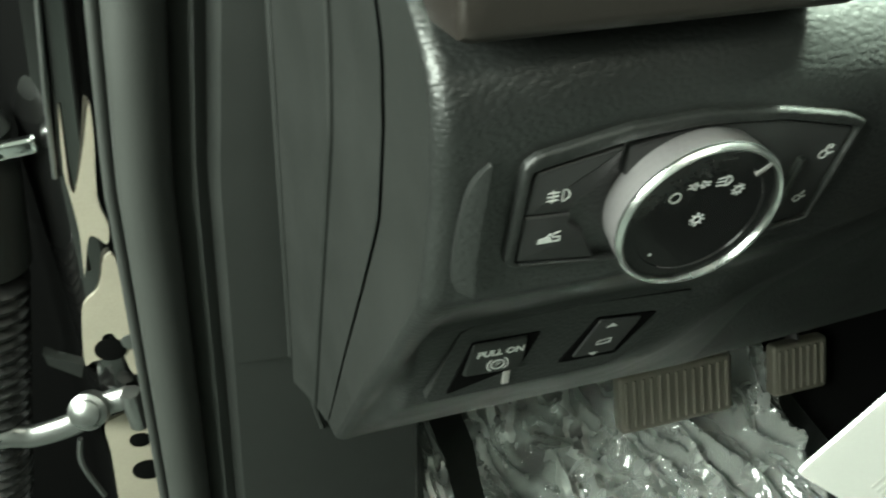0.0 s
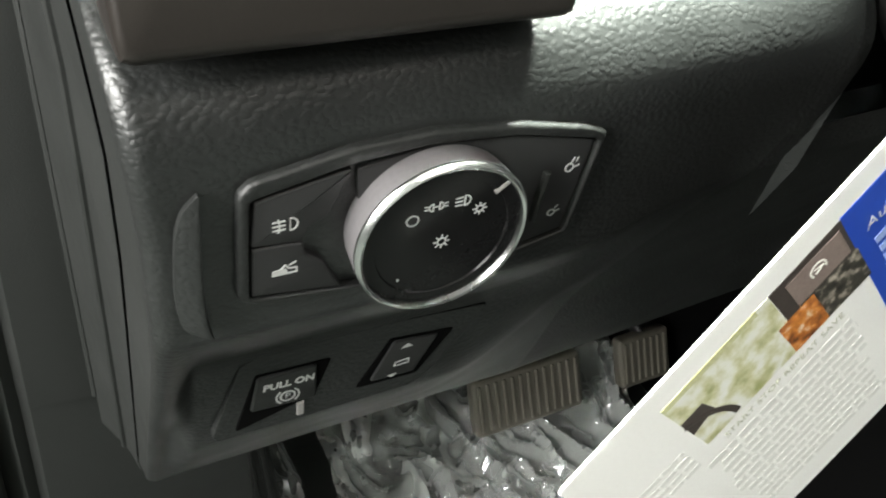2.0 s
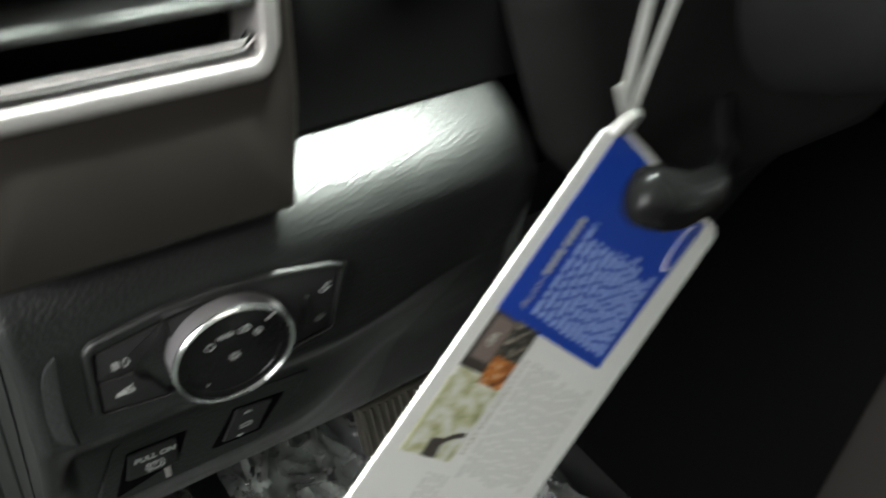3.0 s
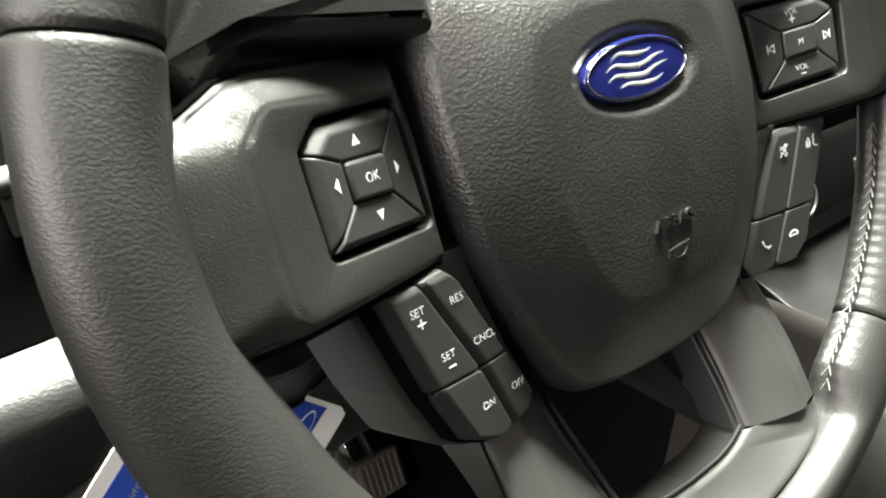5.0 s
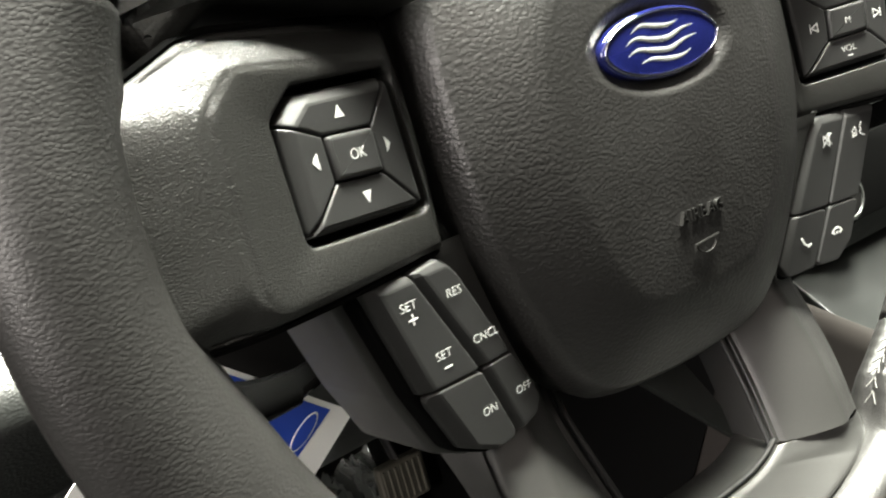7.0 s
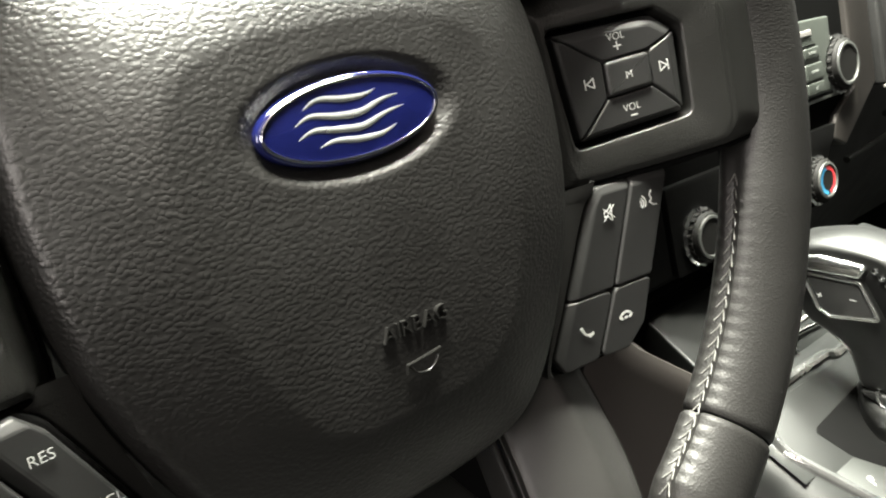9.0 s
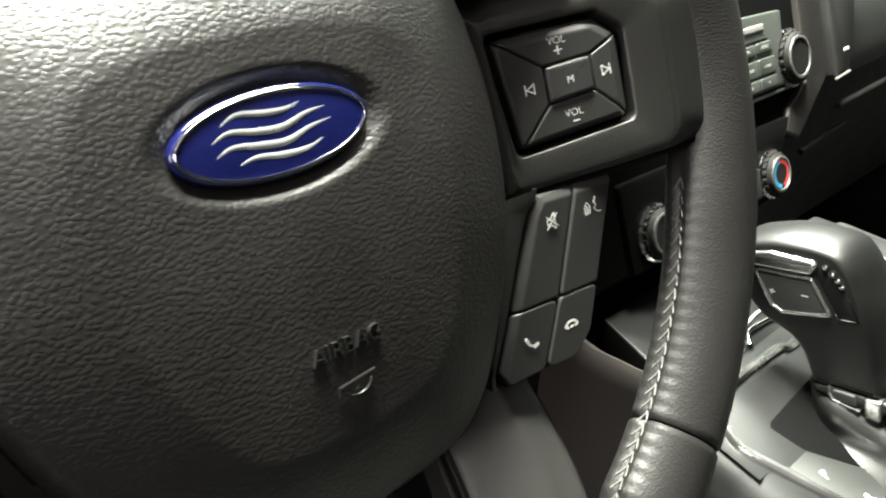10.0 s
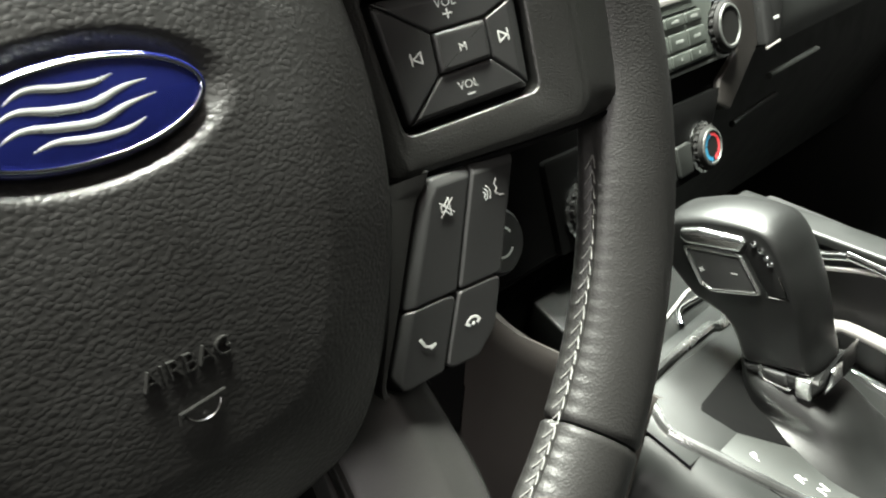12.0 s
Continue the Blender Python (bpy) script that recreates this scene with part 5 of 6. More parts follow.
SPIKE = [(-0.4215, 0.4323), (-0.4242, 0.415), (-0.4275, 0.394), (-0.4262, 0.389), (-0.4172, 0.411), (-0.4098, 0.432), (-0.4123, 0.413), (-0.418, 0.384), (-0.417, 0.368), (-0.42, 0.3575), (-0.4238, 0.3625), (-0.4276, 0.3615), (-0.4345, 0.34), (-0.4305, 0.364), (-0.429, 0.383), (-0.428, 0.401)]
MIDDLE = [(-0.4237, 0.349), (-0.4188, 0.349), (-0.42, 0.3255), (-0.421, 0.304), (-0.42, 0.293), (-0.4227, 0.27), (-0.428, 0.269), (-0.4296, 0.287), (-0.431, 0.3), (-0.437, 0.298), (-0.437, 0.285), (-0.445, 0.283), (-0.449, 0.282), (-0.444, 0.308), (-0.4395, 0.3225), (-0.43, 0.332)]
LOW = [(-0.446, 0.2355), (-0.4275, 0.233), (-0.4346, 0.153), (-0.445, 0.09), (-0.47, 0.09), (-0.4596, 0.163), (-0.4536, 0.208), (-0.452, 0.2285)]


def sheet(pts, y, thick):
    bm = bmesh.new()
    bm.faces.new([bm.verts.new((x, y, z)) for x, z in pts])
    ex = bmesh.ops.extrude_face_region(bm, geom=bm.faces[:])
    bmesh.ops.translate(bm, verts=[v for v in ex["geom"] if isinstance(v, bmesh.types.BMVert)], vec=(0, thick, 0))
    return bm


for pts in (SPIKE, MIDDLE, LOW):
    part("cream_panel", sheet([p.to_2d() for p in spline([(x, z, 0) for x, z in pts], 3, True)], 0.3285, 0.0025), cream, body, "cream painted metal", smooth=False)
for x, z, r in ((-0.4237, 0.2925, 0.0052), (-0.436, 0.2135, 0.006), (-0.4375, 0.185, 0.009), (-0.4345, 0.2895, 0.008)):
    part("bolt_hole", lathe([(r, -0.002), (r, 0.0004), (r * 0.7, 0.0008)], axes((x, 0.3283, z), (1, 0, 0.2), (0, 0, 1)), 16), gap_shade_black if r > 0.0055 else zinc, body)
# zinc tubes stand in for highlights along the metal edges
part("panel_edge", tube([(-0.4173, 0.331, 0.4765), (-0.425, 0.331, 0.4393), (-0.4333, 0.333, 0.3947)], 0.0012, 8), zinc, body, "thin zinc tube standing in for the highlight on the panel edge")
part("panel_edge", tube(spline([(-0.467, 0.331, 0.222), (-0.4715, 0.331, 0.2), (-0.467, 0.331, 0.166)], 5), 0.0016, 8), zinc, body)
check = thing("door_check", "zinc plated door check arm with a riveted joint", "door hinge")
arm = spline([(-0.56, 0.338, 0.226), (-0.508, 0.336, 0.231), (-0.49, 0.335, 0.228), (-0.4665, 0.333, 0.234), (-0.4535, 0.33, 0.2465), (-0.4325, 0.327, 0.253)], 6)
part("arm", tube(arm, 0.0068, 14, squash=0.5), zinc, check, "flat bent arm")
part("rivet", lathe([(0.0105, -0.005), (0.0105, 0.003), (0.0078, 0.0042), (0.0074, 0.0062), (0.004, 0.0078), (0.0001, 0.008)], axes((-0.455, 0.3255, 0.2495), (1, 0, 0.35), (-0.2, 0.55, 0.8)), 28), zinc, check, "riveted joint")
part("pin", lathe([(0.006, -0.02), (0.0062, 0.004), (0.005, 0.0065), (0.0001, 0.007)], axes((-0.4315, 0.325, 0.252), (1, 0, 0), (0, 0.9, 0)), 20), zinc, check, "upright pivot pin")
part("bracket", sheet([(-0.4668, 0.2935), (-0.4665, 0.285), (-0.4535, 0.271), (-0.4503, 0.28), (-0.4626, 0.289)], 0.33, 0.006), plastic_trim, check, "grey bracket above the arm")
boot = thing("cable_boot", "black corrugated rubber cable boot at the hinge", "cable boot")
prof_b = []
for k in range(30):
    prof_b += [(0.0165, 0.0085 * k), (0.021, 0.0085 * k + 0.0028), (0.021, 0.0085 * k + 0.0048), (0.0165, 0.0085 * k + 0.0078)]
gloss_rubber = material("shiny black rubber", (0.02, 0.02, 0.02), 0.25, vary=0.1)
part("bellows", lathe(prof_b, axes((-0.553, 0.352, 0.09), (1, 0, -0.28), (0, 1, 0)), 32), gloss_rubber, boot, "corrugated bellows")
part("collar", lathe([(0.016, 0), (0.021, 0.004), (0.021, 0.06), (0.018, 0.066), (0.019, 0.08), (0.012, 0.088)], axes((-0.4825, 0.352, 0.338), (1, 0, -0.2), (0, 1, 0)), 28), plastic_trim, boot, "grey collar")
part("clip", box(-0.012, 0.006, -0.004, 0.004, 0, 0.004, 0.0018, axes((-0.4425, 0.338, 0.4105), (1, 0, 0.1), (0, 0, 1))), chrome, boot, "bright clip")
part("clip", box(-0.008, 0.006, -0.003, 0.003, 0, 0.004, 0.0018, axes((-0.455, 0.338, 0.408), (1, 0, 0.1), (0, 0, 1))), chrome, boot)

# ---- footwell ----
def pedal(name, label, x0, x1, z0, z1, y):
    ob = thing(name, label, "pedal", axes(((x0 + x1) / 2, y, (z0 + z1) / 2), (1, 0, 0), (0, 0.45, 0.9)))
    w, h = (x1 - x0) / 2, (z1 - z0) / 2
    part("pad", box(-w, w, -h, h, -0.008, 0.004, 0.004), pedal_steel, ob, "worn ribbed pad")
    k = int(2 * w / 0.009)
    for i in range(k):
        x = -w + 0.007 + i * (2 * w - 0.014) / max(1, k - 1)
        part("rib", box(x - 0.0018, x + 0.0018, -h + 0.006, h - 0.006, 0.003, 0.0062, 0.001), pedal_steel, ob)
    part("pedal_arm", tube([(0, h - 0.005, -0.006), (0.0, h + 0.03, -0.03), (0.0, h + 0.22, -0.09)], 0.008, 10, squash=0.6), plastic_black, ob)
    return ob


pedal("brake_pedal", "worn ribbed brake pedal above the wrapped floor mat", -0.046, 0.076, -0.02, 0.04, 0.42)
pedal("accelerator_pedal", "grey accelerator pedal in the dark footwell", 0.135, 0.2, -0.035, 0.022, 0.43)
rest = thing("foot_rest", "grey ribbed foot rest on the footwell side", "foot rest", axes((-0.265, 0.42, -0.03), (1, 0, 0), (0, 0.5, 0.87)))
part("pad", box(-0.03, 0.03, -0.09, 0.09, -0.02, 0.0, 0.004), plastic_trim, rest)
for i in range(5):
    part("rib", box(-0.026 + 0.012 * i - 0.003, -0.026 + 0.012 * i + 0.003, -0.085, 0.085, -0.001, 0.004, 0.0015), plastic_trim, rest)


def film(s0, s1, lift):
    def f(s, t):
        x = s0 + (s1 - s0) * s
        y = 0.24 + 0.26 * t
        z = -0.112 + 0.10 * max(0, t - 0.15) ** 1.3
        p = Vector((x * 14, y * 14, 2.0 + lift * 400))
        q = p + Vector((noise.noise(p * 0.8), noise.noise(p * 0.8 + Vector((5, 5, 5))), 0)) * 0.8
        r = Vector((q.x * 2.6 + q.y * 0.9, q.y * 0.8 - q.x * 0.3, q.z))
        z += 0.022 * noise.noise(p * 0.8) + 0.02 * (1 - abs(noise.noise(r * 0.7))) ** 4 + 0.01 * (1 - abs(noise.noise(r * 1.7))) ** 3 + 0.004 * abs(noise.noise(q * 3.1)) + 0.0012 * noise.noise(p * 9.0) - 0.012
        heap = math.exp(-((x + 0.05) / 0.07) ** 2 - ((t - 0.45) / 0.3) ** 2)
        z += heap * (0.012 + 0.008 * noise.noise(p * 6.0) + 0.004 * noise.noise(p * 11.0))
        return Vector((x + 0.01 * noise.noise(p * 1.7), y + 0.012 * noise.noise(p * 2.3), z + 0.018 + lift))
    return grid(f, 100, 120)


wrap = thing("protective_film", "crinkled clear plastic film over the floor mat", "plastic film")
part("sheet", film(-0.37, -0.21, 0.0), film_clear, wrap, "loose film edge beside the foot rest")
part("sheet", film(-0.185, 0.155, 0.006), film_clear, wrap, "crumpled main sheet")
mat_ob = thing("floor_mat", "dark rubber floor mat under clear film", "floor mat")
part("mat", grid(lambda s, t: Vector((-0.28 + 0.46 * s, 0.1 + 0.42 * t, -0.117 + 0.1 * max(0, t - 0.5) ** 1.2)), 8, 12), rubber, mat_ob)

# ---- centre console ----
def deck(x, y, h=0.0):
    return Vector((x, y, 0.404 + 0.17 * (y + 0.071) + h))


DECK = axes((0.34, -0.07, 0.4042), (1, 0, 0), (0, 1, 0.17))
console = thing("centre_console", "satin graphite centre console with bright trim", "console")
bm = bmesh.new()
sec = lambda y: [deck(0.225, y, -0.6), deck(0.236, y, -0.06), deck(0.246, y, -0.02), deck(0.256, y, -0.006), deck(0.268, y, -0.001), deck(0.276, y, 0), deck(0.42, y, 0), deck(0.44, y, -0.004), deck(0.47, y, -0.03), deck(0.5, y, -0.6)]
rings_to_bm([sec(y) for y in (-0.6, -0.3, -0.15, -0.1, -0.05, -0.02)], None, True, False, bm, closed=False)
part("side_body", bm, graphite, console, "satin graphite console body")
front = [(0.262, -0.022), (0.27, -0.006), (0.285, 0.004), (0.36, 0.004), (0.42, 0.004), (0.45, -0.01)]
rings = []
for k, (h, g) in enumerate(((0, 0.0), (-0.004, 0.008), (-0.02, 0.016), (-0.06, 0.024), (-0.54, 0.03))):
    rings.append([deck(x - g * (1 if x < 0.28 else 0), y + g, h) for x, y in front])
part("nose", rings_to_bm([[deck(x, -0.05, 0) for x, y in front]] + rings, None, False, False, closed=False), graphite, console, "rounded console nose")
TRIM = [(0.09, 0.058), (0.06, 0.066), (0.0372, 0.0665), (0.031, 0.0702), (0.0171, 0.0709), (-0.0103, 0.0713), (-0.047, 0.0695), (-0.0565, 0.0635), (-0.063, 0.0525), (-0.0672, 0.0433), (-0.0662, 0.0327), (-0.0601, 0.0139), (-0.0474, -0.0254), (-0.042, -0.04), (-0.03, -0.08), (-0.02, -0.2)]
band = [p.to_2d() for p in spline([(x, y, 0) for x, y in TRIM], 4)]
rings = []
for i, q in enumerate(band):
    d = (band[min(i + 1, len(band) - 1)] - band[max(i - 1, 0)]).normalized()
    n = Vector((-d.y, d.x))
    rings.append([(*(q + n * a), h) for a, h in ((-0.0042, -0.004), (-0.0036, 0.0014), (-0.0018, 0.0036), (0.0008, 0.0036), (0.0028, 0.0018), (0.0034, -0.004))])
part("bright_trim", rings_to_bm(rings, DECK, True, True, closed=False), satin_chrome, console, "bright trim band round the shifter")
part("inner_panel", slab(rounded([(-0.03, -0.2), (0.08, -0.2), (0.07, 0.062), (-0.05, 0.066), (-0.0645, 0.044), (-0.058, 0.012)], 0.004, 4), -0.002, 0.0008, 0.0004, DECK, 2), graphite, console, "satin inner panel")
part("letter_strip", slab(rounded([(-0.0565, 0.0141), (-0.0365, 0.0141), (-0.0175, -0.0132), (0.0, -0.06), (0.02, -0.2), (-0.018, -0.2), (-0.044, -0.03)], 0.0008, 2), 0, 0.0016, 0.0003, DECK, 2), plastic_trim, console, "dark strip with gear letters")
for ch, x, y in (("P", -0.0425, -0.0015), ("R", -0.0345, -0.0255), ("N", -0.0305, -0.0375)):
    part("letter", letters(ch, 0.0062, DECK @ Matrix.Translation((x, y, 0.0018)) @ Matrix.Rotation(radians(0), 4, "Z"), 0.00005), white_print, console, "white letter " + ch)
# closed plate; the darkness of the opening is put into its colour
part("gate", slab(rounded([(0.018, 0.0428), (-0.0345, 0.0392), (-0.0387, 0.0368), (-0.0355, 0.0155), (-0.017, -0.0125), (0.0, -0.06), (0.02, -0.2), (0.06, -0.2), (0.05, 0.0428)], 0.0012, 3), -0.001, 0.0012, 0.0003, DECK, 2), gap_shade_black, console, "flat near-black plate for the shaded opening under the boot")
part("tray", slab(rounded([(-0.06, 0.078), (0.11, 0.076), (0.13, 0.16), (-0.05, 0.16)], 0.004, 3), -0.03, -0.004, 0.002, DECK, 3), graphite, console, "satin tray ahead of the shifter")
part("tray_trim", tube(spline([(0.0175, 0.084, -0.002), (0.0225, 0.089, -0.002), (0.0292, 0.0928, -0.002), (0.042, 0.0925, -0.002), (0.07, 0.0895, -0.002)], 5), 0.0022, 10, DECK), chrome, console, "bright trim on the tray")
part("tray_trim", tube([(0.0134, 0.0942, -0.003), (0.05, 0.1, -0.003), (0.09, 0.1, -0.003)], 0.0012, 8, DECK), satin_silver, console, "thin trim on the tray")
RAIL = pose(0.42, 0, 0)
for name, pts, w, mat in (("side_rail", [(0.02, 0.466), (-0.032, 0.470), (-0.052, 0.477), (-0.075, 0.4775), (-0.3, 0.47)], 0.0035, chrome), ("side_rail", [(0.0, 0.45), (-0.039, 0.462), (-0.067, 0.472), (-0.1, 0.474), (-0.3, 0.466)], 0.0018, satin_silver),
                           ("side_rail", [(-0.03, 0.426), (-0.058, 0.426), (-0.092, 0.4295), (-0.3, 0.42)], 0.0045, satin_silver), ("side_rail", [(-0.04, 0.4), (-0.07, 0.398), (-0.102, 0.399), (-0.3, 0.39)], 0.0035, chrome)):
    part(name, tube(spline([(0, y, z) for y, z in pts], 5), w, 10, RAIL), mat, console, "bright side rail")
part("rail_top", box(-0.002, 0.024, -0.5, 0.03, 0, 0.006, 0.003, RAIL @ Matrix.Translation((0.0, 0, 0.4765)) @ Matrix.Rotation(radians(-3), 4, "X")), graphite, console, "satin top of the far rail")
part("far_side", box(0.43, 0.46, -0.5, 0.02, 0.34, 0.478, 0.006), plastic_black, console, "dark far side of the console")

# ---- gear shifter ----
shift = thing("gear_shifter", "black gear shifter with chrome trim and a leather boot", "gear lever")
side_view = [(0.0314, 0.485), (0.0275, 0.4955), (0.0195, 0.5015), (0.0009, 0.5106), (-0.0224, 0.5159), (-0.0345, 0.5152), (-0.044, 0.509), (-0.052, 0.4995), (-0.061, 0.487), (-0.069, 0.4725), (-0.0775, 0.454), (-0.084, 0.437), (-0.063, 0.429), (-0.043, 0.424), (-0.0315, 0.4375), (-0.025, 0.4435), (-0.013, 0.4476), (-0.002, 0.4494), (0.0097, 0.456), (0.0219, 0.4646), (0.0287, 0.4755)]
SV = axes((0.36, 0.007, 0.002), (0, -1, 0), (0, 0, 1))
sv = [(-y, z) for y, z in side_view]
smooth_sv = [p.to_2d() for p in spline([(a, b, 0) for a, b in sv], 5, True)]
bm = bmesh.new()
o = ccw(smooth_sv)
rings = []
for i in range(-8, 9):
    a = math.pi / 2 * i / 8
    rings.append([(*q, 0.022 * math.sin(a)) for q in inset(o, 0.0075 * (1 - math.cos(a)))])
rings_to_bm(rings, SV, True, True, bm)
leather_black = material("smooth black leather", (0.0028, 0.0029, 0.0028), 0.42, spec=0.3, grain=[("fine", 1200, 0.00008)])
part("handle", bm, leather_black, shift, "black moulded handle")
SF = SV @ Matrix.Translation((0, 0, 0.0205))
flip = lambda pts: [(-y, z) for y, z in pts]
panel = [(0.0125, 0.4845), (-0.0235, 0.4948), (-0.0427, 0.4757), (-0.0136, 0.463), (-0.0056, 0.4648)]
pn = rounded(flip(panel), 0.003, 4)
part("chrome_frame", frame_slab(pn, inset(ccw(pn), 0.0021), tuple(sum((Vector(p) for p in flip(panel)), Vector((0, 0))) / len(panel)), -0.006, 0.0035, 0.001, SF, 140), satin_chrome, shift, "chrome frame on the handle side")
part("chrome_brow", slab(rounded(flip([(0.0152, 0.4936), (0.0036, 0.4996), (-0.0215, 0.5049), (-0.0244, 0.5032), (-0.0226, 0.4957), (0.0093, 0.4862), (0.0138, 0.488)]), 0.002, 3), -0.004, 0.0046, 0.0026, SF, 5), satin_chrome, shift, "broad chrome brow")
part("rocker", slab(rounded(flip([(0.0074, 0.4829), (-0.0222, 0.4916), (-0.0385, 0.4759), (-0.0136, 0.4651), (-0.0062, 0.467)]), 0.002, 3), -0.004, 0.003, 0.001, SF, 3), plastic_key, shift, "black rocker button")
part("side_plate", slab(rounded(flip([(-0.0255, 0.5038), (-0.0395, 0.4985), (-0.0557, 0.4802), (-0.0445, 0.4762), (-0.0245, 0.4958)]), 0.0012, 3), -0.004, 0.0018, 0.0008, SF, 3), gloss_black, shift, "gloss black plate behind the rocker")
part("plate_edge", tube([(-y, z, 0.0012) for y, z in ((-0.047, 0.4905), (-0.0557, 0.4799), (-0.044, 0.4757))], 0.0008, 8, SF), chrome, shift, "thin bright edge")
# bright specks beside the rocker, built as small chrome studs
for y, z in ((-0.0285, 0.504), (-0.0335, 0.5016), (-0.0375, 0.4992), (-0.0405, 0.4966)):
    part("glint", lathe([(0.0017, 0.0), (0.0016, 0.0018), (0.0008, 0.0024)], SF @ Matrix.Translation((-y, z, 0.001)), 12), chrome, shift, "small chrome stud standing in for a bright speck")
part("sign", strokes([[(0.0026, 0.4746), (0.0058, 0.4746)], [(0.0042, 0.4762), (0.0042, 0.473)]], 0.0007, SF @ Matrix.Translation((0, 0, 0.003))), dim_print, shift, "plus sign")
part("sign", strokes([[(0.0216, 0.4808), (0.0252, 0.4818)]], 0.0007, SF @ Matrix.Translation((0, 0, 0.003))), dim_print, shift, "minus sign")
collar = [(-0.041, 0.4275), (-0.054, 0.4335), (-0.0686, 0.4365), (-0.084, 0.44), (-0.089, 0.4545), (-0.094, 0.439), (-0.088, 0.4245), (-0.0781, 0.4225), (-0.0728, 0.423), (-0.0576, 0.4205), (-0.046, 0.419)]
oc = ccw(flip(collar))
rings = [[(*q, 0.0225 * math.sin(math.pi / 2 * i / 6)) for q in inset(oc, 0.004 * (1 - math.cos(math.pi / 2 * i / 6)))] for i in range(-6, 7)]
part("collar", rings_to_bm(rings, SV), gloss_black, shift, "gloss black collar")
part("collar_trim", tube([(-y, z, 0.0022) for y, z in ((-0.0535, 0.431), (-0.0555, 0.4262), (-0.059, 0.4238), (-0.066, 0.4243), (-0.074, 0.4252))], 0.0011, 8, SF), satin_chrome, shift, "bright line on the collar")
part("collar_clasp", slab(rounded(flip([(-0.0735, 0.4355), (-0.0825, 0.4385), (-0.0865, 0.425), (-0.0775, 0.423)]), 0.0015, 3), -0.003, 0.0034, 0.0015, SF, 4), satin_chrome, shift, "bright clasp")
part("collar_clasp", slab(rounded(flip([(-0.0875, 0.4405), (-0.0895, 0.453), (-0.0935, 0.441), (-0.0905, 0.43)]), 0.0012, 3), -0.012, 0.001, 0.0015, SF, 4), satin_chrome, shift)
part("release_button", slab(rounded(flip([(-0.0555, 0.4305), (-0.0686, 0.4338), (-0.0718, 0.4274), (-0.059, 0.4246)]), 0.0012, 3), -0.002, 0.0032, 0.001, SF, 3), plastic_key, shift, "black release button")


def shift_boot():
    rings = []
    for i in range(12):
        t = i / 11
        cx, cy, cz = 0.36 - 0.002 * t, -0.058 - 0.035 * t, 0.428 - 0.032 * t
        rx, ry = 0.019 + 0.022 * t + 0.003 * math.sin(7 * t), 0.022 + 0.048 * t + 0.004 * math.sin(8 * t)
        rings.append([(cx + rx * math.cos(a) * (1 + 0.06 * math.sin(5 * a + 3 * t)), cy + ry * math.sin(a), cz + 0.004 * math.sin(3 * a + 6 * t) * t) for a in [2 * math.pi * k / 48 for k in range(48)]])
    return rings_to_bm(rings, None, False, False)


part("boot", shift_boot(), leather_black, shift, "folded leather boot")

# ---- centre stack ----
# brown-grey, lighter than the trim plastic to put a lit facet into the colour
lit_facet_grey = material("brown-grey trim lightened for a lit facet", (0.032, 0.029, 0.027), 0.4, metal=0.3, grain=[("fine", 2600, 0.00003)])
ST = axes((0.51, 0.09, 0.472), (1, 0, 0), (0, 0.44, 1))
stack = thing("centre_stack", "dark centre stack with radio panel and climate knobs", "dashboard console")
part("stack_body", slab(rounded([(-0.3, -0.02), (-0.012, -0.02), (0.012, 0.02), (0.062, 0.046), (0.1, 0.06), (0.1, 0.2), (-0.3, 0.2)], 0.004, 3), -0.05, -0.004, 0.004, ST, 3), gap_shade_black, stack, "dark stack body")
part("stack_edge", slab(rounded([(0.06, 0.2), (0.097, 0.2), (0.097, 0.06), (0.066, 0.039), (0.036, 0.0185), (0.016, 0.028), (0.026, 0.046), (0.06, 0.062)], 0.003, 3), -0.01, 0.0015, 0.002, ST, 3), lit_facet_grey, stack, "satin brown-grey edge of the stack, lightened as a lit facet")
part("side_wall", rings_to_bm([[(0.232, 0.09, z), (0.226, 0.066, z), (0.2245, 0.05, z), (0.228, 0.03, z), (0.24, -0.03, z)] for z in (-0.12, 0.3, 0.4, 0.44, 0.452)] + [[(x + 0.003, y, 0.4565) for x, y in ((0.232, 0.09), (0.226, 0.066), (0.2245, 0.05), (0.228, 0.03), (0.24, -0.03))], [(x + 0.012, y, 0.45) for x, y in ((0.232, 0.09), (0.226, 0.066), (0.2245, 0.05), (0.228, 0.03), (0.24, -0.03))]], None, False, False, closed=False), facia_brown, stack, "brown-grey side below the stack")
# near-black colour stands in for the shade on the tunnel side
part("tunnel_side", rings_to_bm([[(x, y, z) for x, z in ((0.228, -0.13), (0.226, 0.2), (0.23, 0.38), (0.238, 0.42), (0.27, 0.44), (0.34, 0.445))] for y in (0.088, 0.2, 0.35, 0.62)], None, False, False, closed=False), gap_shade_black, stack, "tunnel side with its shade put into a near-black colour")
radio_grey = material("grey-green radio plastic", (0.042, 0.047, 0.042), 0.42, spec=0.45, grain=[("fine", 2000, 0.00004)])
radio = thing("radio", "grey-green radio panel with push buttons and a chrome ringed knob", "radio", ST)
part("panel", slab(rounded([(-0.13, 0.0665), (0.0226, 0.0668), (0.026, 0.125), (-0.13, 0.13)], 0.003, 3), -0.004, 0.004, 0.0015, None, 3), radio_grey, radio, "grey-green panel")
part("panel_foot", slab([(-0.13, 0.0625), (0.05, 0.0615), (0.05, 0.0645), (-0.13, 0.0655)], -0.004, 0.003, 0.001, None, 2), satin_slat, radio, "thin lip under the panel")
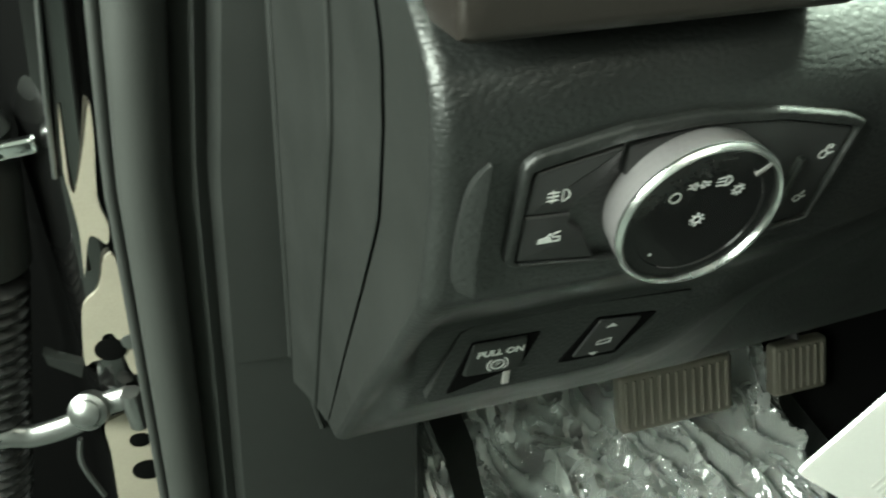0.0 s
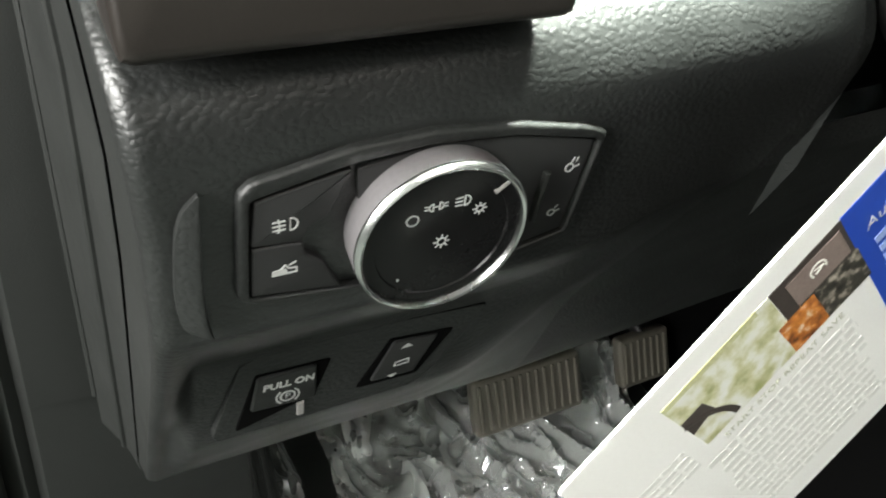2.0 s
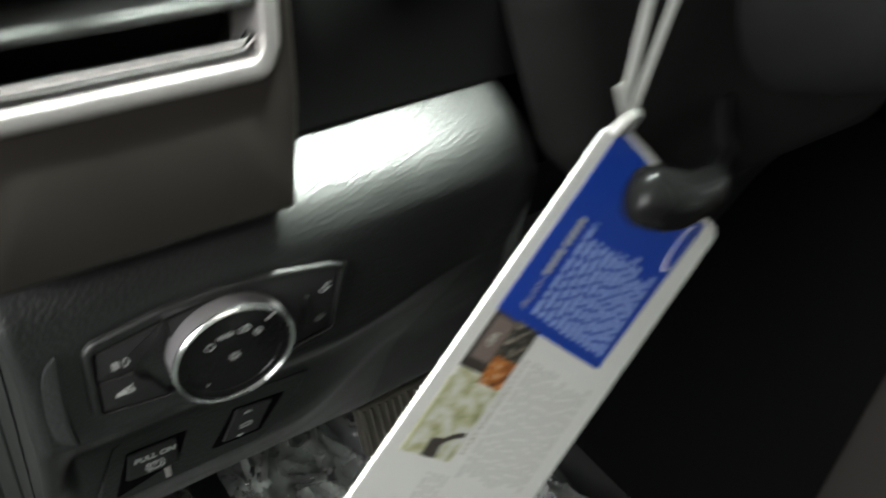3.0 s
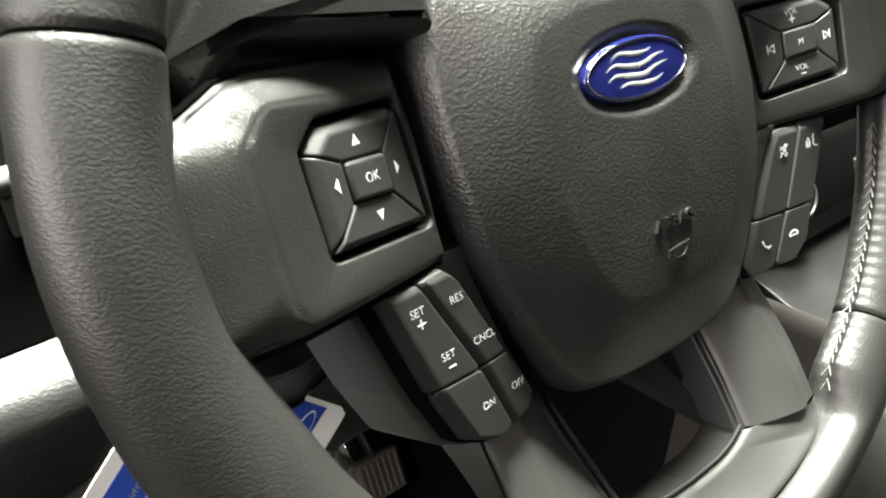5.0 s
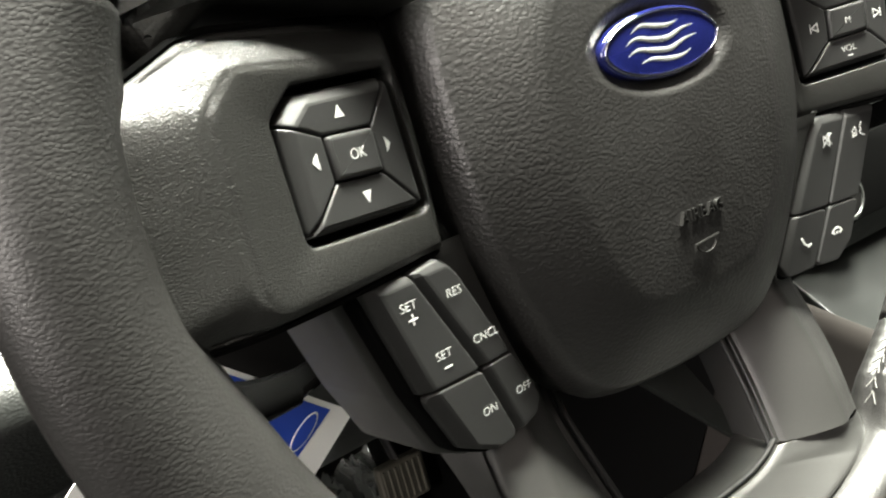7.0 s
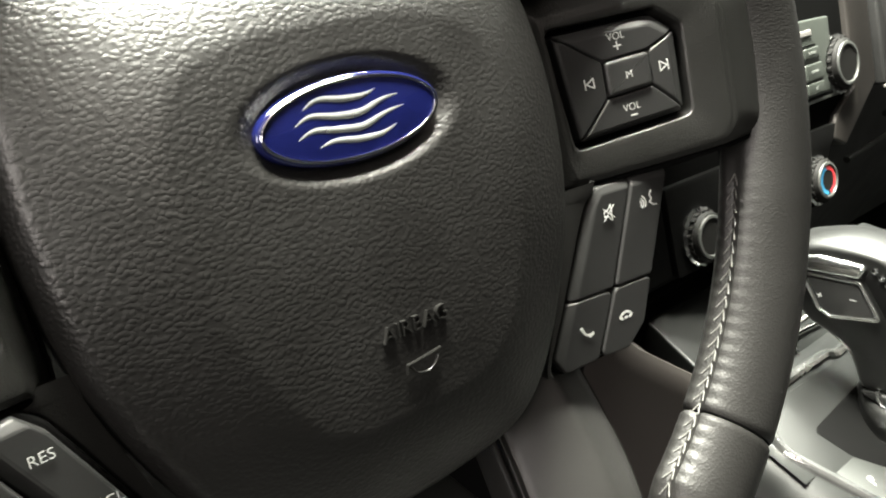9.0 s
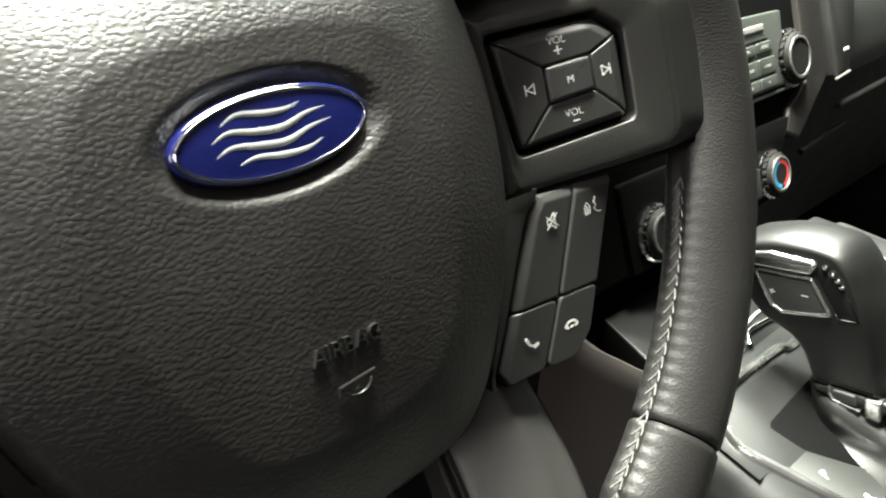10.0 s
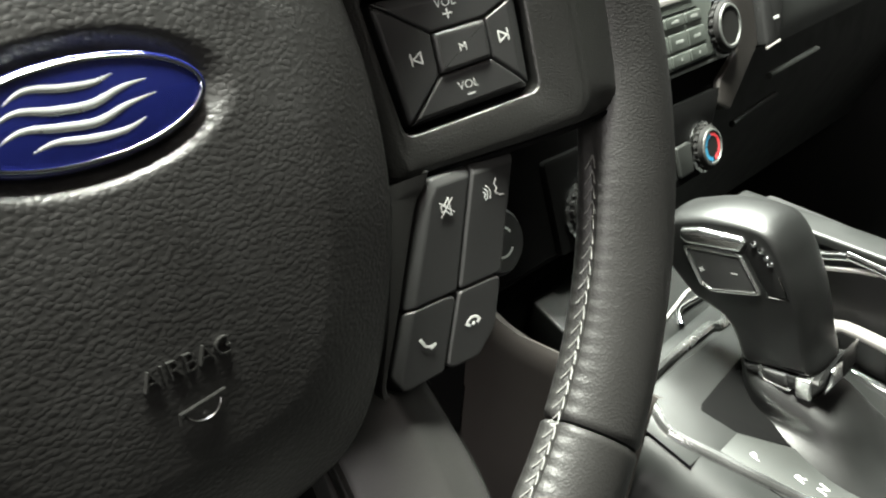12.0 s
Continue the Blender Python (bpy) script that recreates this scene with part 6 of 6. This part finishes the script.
part("slot", box(-0.075, -0.004, 0.1135, 0.1185, 0.003, 0.0052, 0.0008), satin_silver, radio, "bright disc slot")
part("slot_line", box(-0.075, 0.0, 0.1062, 0.1072, 0.0036, 0.0046, 0.0003), gap_shade_black, radio, "dark joint")
for x0, x1, y0, y1 in ((-0.085, -0.05, 0.0965, 0.1048), (-0.048, -0.02, 0.0965, 0.1048), (-0.018, 0.004, 0.0965, 0.1048), (-0.085, -0.046, 0.0795, 0.0925), (-0.0445, -0.02, 0.0795, 0.0925), (-0.0185, 0.006, 0.0795, 0.0925), (-0.085, -0.046, 0.0685, 0.0778), (-0.0445, -0.02, 0.0685, 0.0778), (-0.0185, 0.006, 0.0685, 0.0778)):
    b_ = part("button", box(x0, x1, y0, y1, 0.003, 0.0056, 0.001), radio_grey, radio)
    w = 0.0012 if y1 < 0.079 else 0.005
    part("print_bar", box((x0 + x1) / 2 - w, (x0 + x1) / 2 + w, (y0 + y1) / 2 - 0.0012, (y0 + y1) / 2 + 0.0012, 0.0054, 0.0058, 0.0001), faint_print, b_)


def dial(parent, x, y, r, h, label, ring=chrome):
    m = Matrix.Translation((x, y, 0))
    k = part("knob", lathe([(r, 0), (r * 0.98, h * 0.8), (r * 0.9, h)], m, 40), matt_black, parent, label)
    n = 120
    ribs = [[((r + (0.0011 if i % 6 < 3 else 0)) * math.cos(2 * math.pi * i / n), (r + (0.0011 if i % 6 < 3 else 0)) * math.sin(2 * math.pi * i / n), z) for i in range(n)] for z in (0.002, h * 0.72)]
    part("grip", rings_to_bm(ribs, m), matt_black, k, "ribbed grip")
    n = 72
    beads = [[((rr + (0.0007 if i % 4 < 2 else 0)) * math.cos(2 * math.pi * i / n), (rr + (0.0007 if i % 4 < 2 else 0)) * math.sin(2 * math.pi * i / n), z) for i in range(n)] for rr, z in ((r * 1.13, 0.0), (r * 1.17, 0.0016), (r * 1.14, 0.0034), (r * 1.02, 0.0046), (r * 0.97, 0.0042))]
    part("chrome_ring", rings_to_bm(beads, m, cap0=False, cap1=False), ring, k, "bright beaded base ring")
    part("face_ring", lathe([(r * 0.86, h * 0.96), (r * 0.84, h * 1.08), (r * 0.74, h * 1.1), (r * 0.7, h * 0.98)], m, 40, cap0=False, cap1=False), satin_slat, k, "satin face ring")
    return k


dial(radio, 0.0355, 0.085, 0.0205, 0.0105, "black tuning knob with chrome ring")
climate = thing("climate_controls", "climate control knobs with red and blue marks", "climate control", ST)
part("panel", slab(rounded([(-0.2, -0.018), (-0.014, -0.018), (0.01, 0.02), (0.03, 0.04), (-0.2, 0.045)], 0.004, 3), -0.004, 0.001, 0.001, None, 2), gap_shade_black, climate, "black climate panel")
k = dial(climate, -0.0165, 0.002, 0.017, 0.0105, "temperature knob")
for name, a0, a1, mt in (("blue_mark", 100, 255, cyan_print), ("red_mark", -75, 95, red_print)):
    part(name, strokes([[(x - 0.0165, y + 0.002) for x, y in arc(0, 0, 0.0098, a0, a1, 14)]], 0.003, Matrix.Translation((0, 0, 0.0107))), mt, k, name.replace("_", " ") + " on the knob")
dial(climate, -0.172, 0.004, 0.0175, 0.011, "black fan knob with bright ring")
for x in (-0.07, -0.045):
    part("button", box(x - 0.01, x + 0.01, -0.012, 0.012, 0, 0.004, 0.0015), plastic_trim, climate)
drive = thing("drive_selector", "grey rotary drive selector with white marks", "rotary switch", ST)
m4 = Matrix.Translation((-0.252, 0.012, -0.012))
kk = part("knob", lathe([(0.021, 0), (0.0205, 0.012), (0.018, 0.015)], m4, 40), plastic_black, drive)
part("mark", strokes([[(x - 0.252, y + 0.012) for x, y in arc(0, 0, 0.009, 30, 150, 10)], [(x - 0.252, y + 0.012) for x, y in arc(0, 0, 0.009, 210, 320, 10)]], 0.0014, Matrix.Translation((0, 0, 0.0031))), dim_print, kk, "pale arc marks")
part("button_panel", slab(rounded([(0.1, 0.0555), (0.124, 0.0575), (0.139, 0.086), (0.158, 0.14), (0.1, 0.14)], 0.003, 3), -0.004, 0.008, 0.003, ST, 3), plastic_key, stack, "dark grey side button panel")
part("panel_lip", tube([(0.099, 0.0545, 0.007), (0.125, 0.0565, 0.007)], 0.0012, 8, ST), satin_silver, stack, "bright lip under the side panel")
part("print_bar", box(0.116, 0.126, 0.075, 0.078, 0.0078, 0.0084, 0.0002, ST), dim_print, stack)

# passenger side
pdash = thing("passenger_dash", "pale lit passenger dash pad over a dark glove box", "dashboard panel")
pd = [(0.3, 0.62), (0.2, 0.615), (0.16, 0.6), (0.135, 0.575), (0.12, 0.545), (0.116, 0.525)]
pp_ = [p.to_2d() for p in spline([(y, z, 0) for y, z in pd], 5)]
part("pad", rings_to_bm([[(x, y, z - 0.007 + 0.02 * (x - 0.7)) for y, z in pp_] for x in (0.632, 0.8, 1.0, 1.28)], None, False, False, closed=False), plastic_pad, pdash, "grained passenger pad")
pl = [(0.16, 0.53), (0.15, 0.49), (0.14, 0.44), (0.2, 0.25)]
part("glove_box", rings_to_bm([[(x, y, z) for y, z in pl] for x in (0.55, 0.8, 1.28)], None, False, False, closed=False), plastic_black, pdash, "dark glove box face")
for p in (((0.5973, 0.112, 0.4561), (0.64, 0.112, 0.46), (0.6802, 0.112, 0.4634)), ((0.6494, 0.112, 0.4887), (0.7, 0.112, 0.4905), (0.7531, 0.112, 0.4922))):
    part("trim_strip", tube(p, 0.0032, 10), plastic_trim, pdash, "thin grey trim strip")
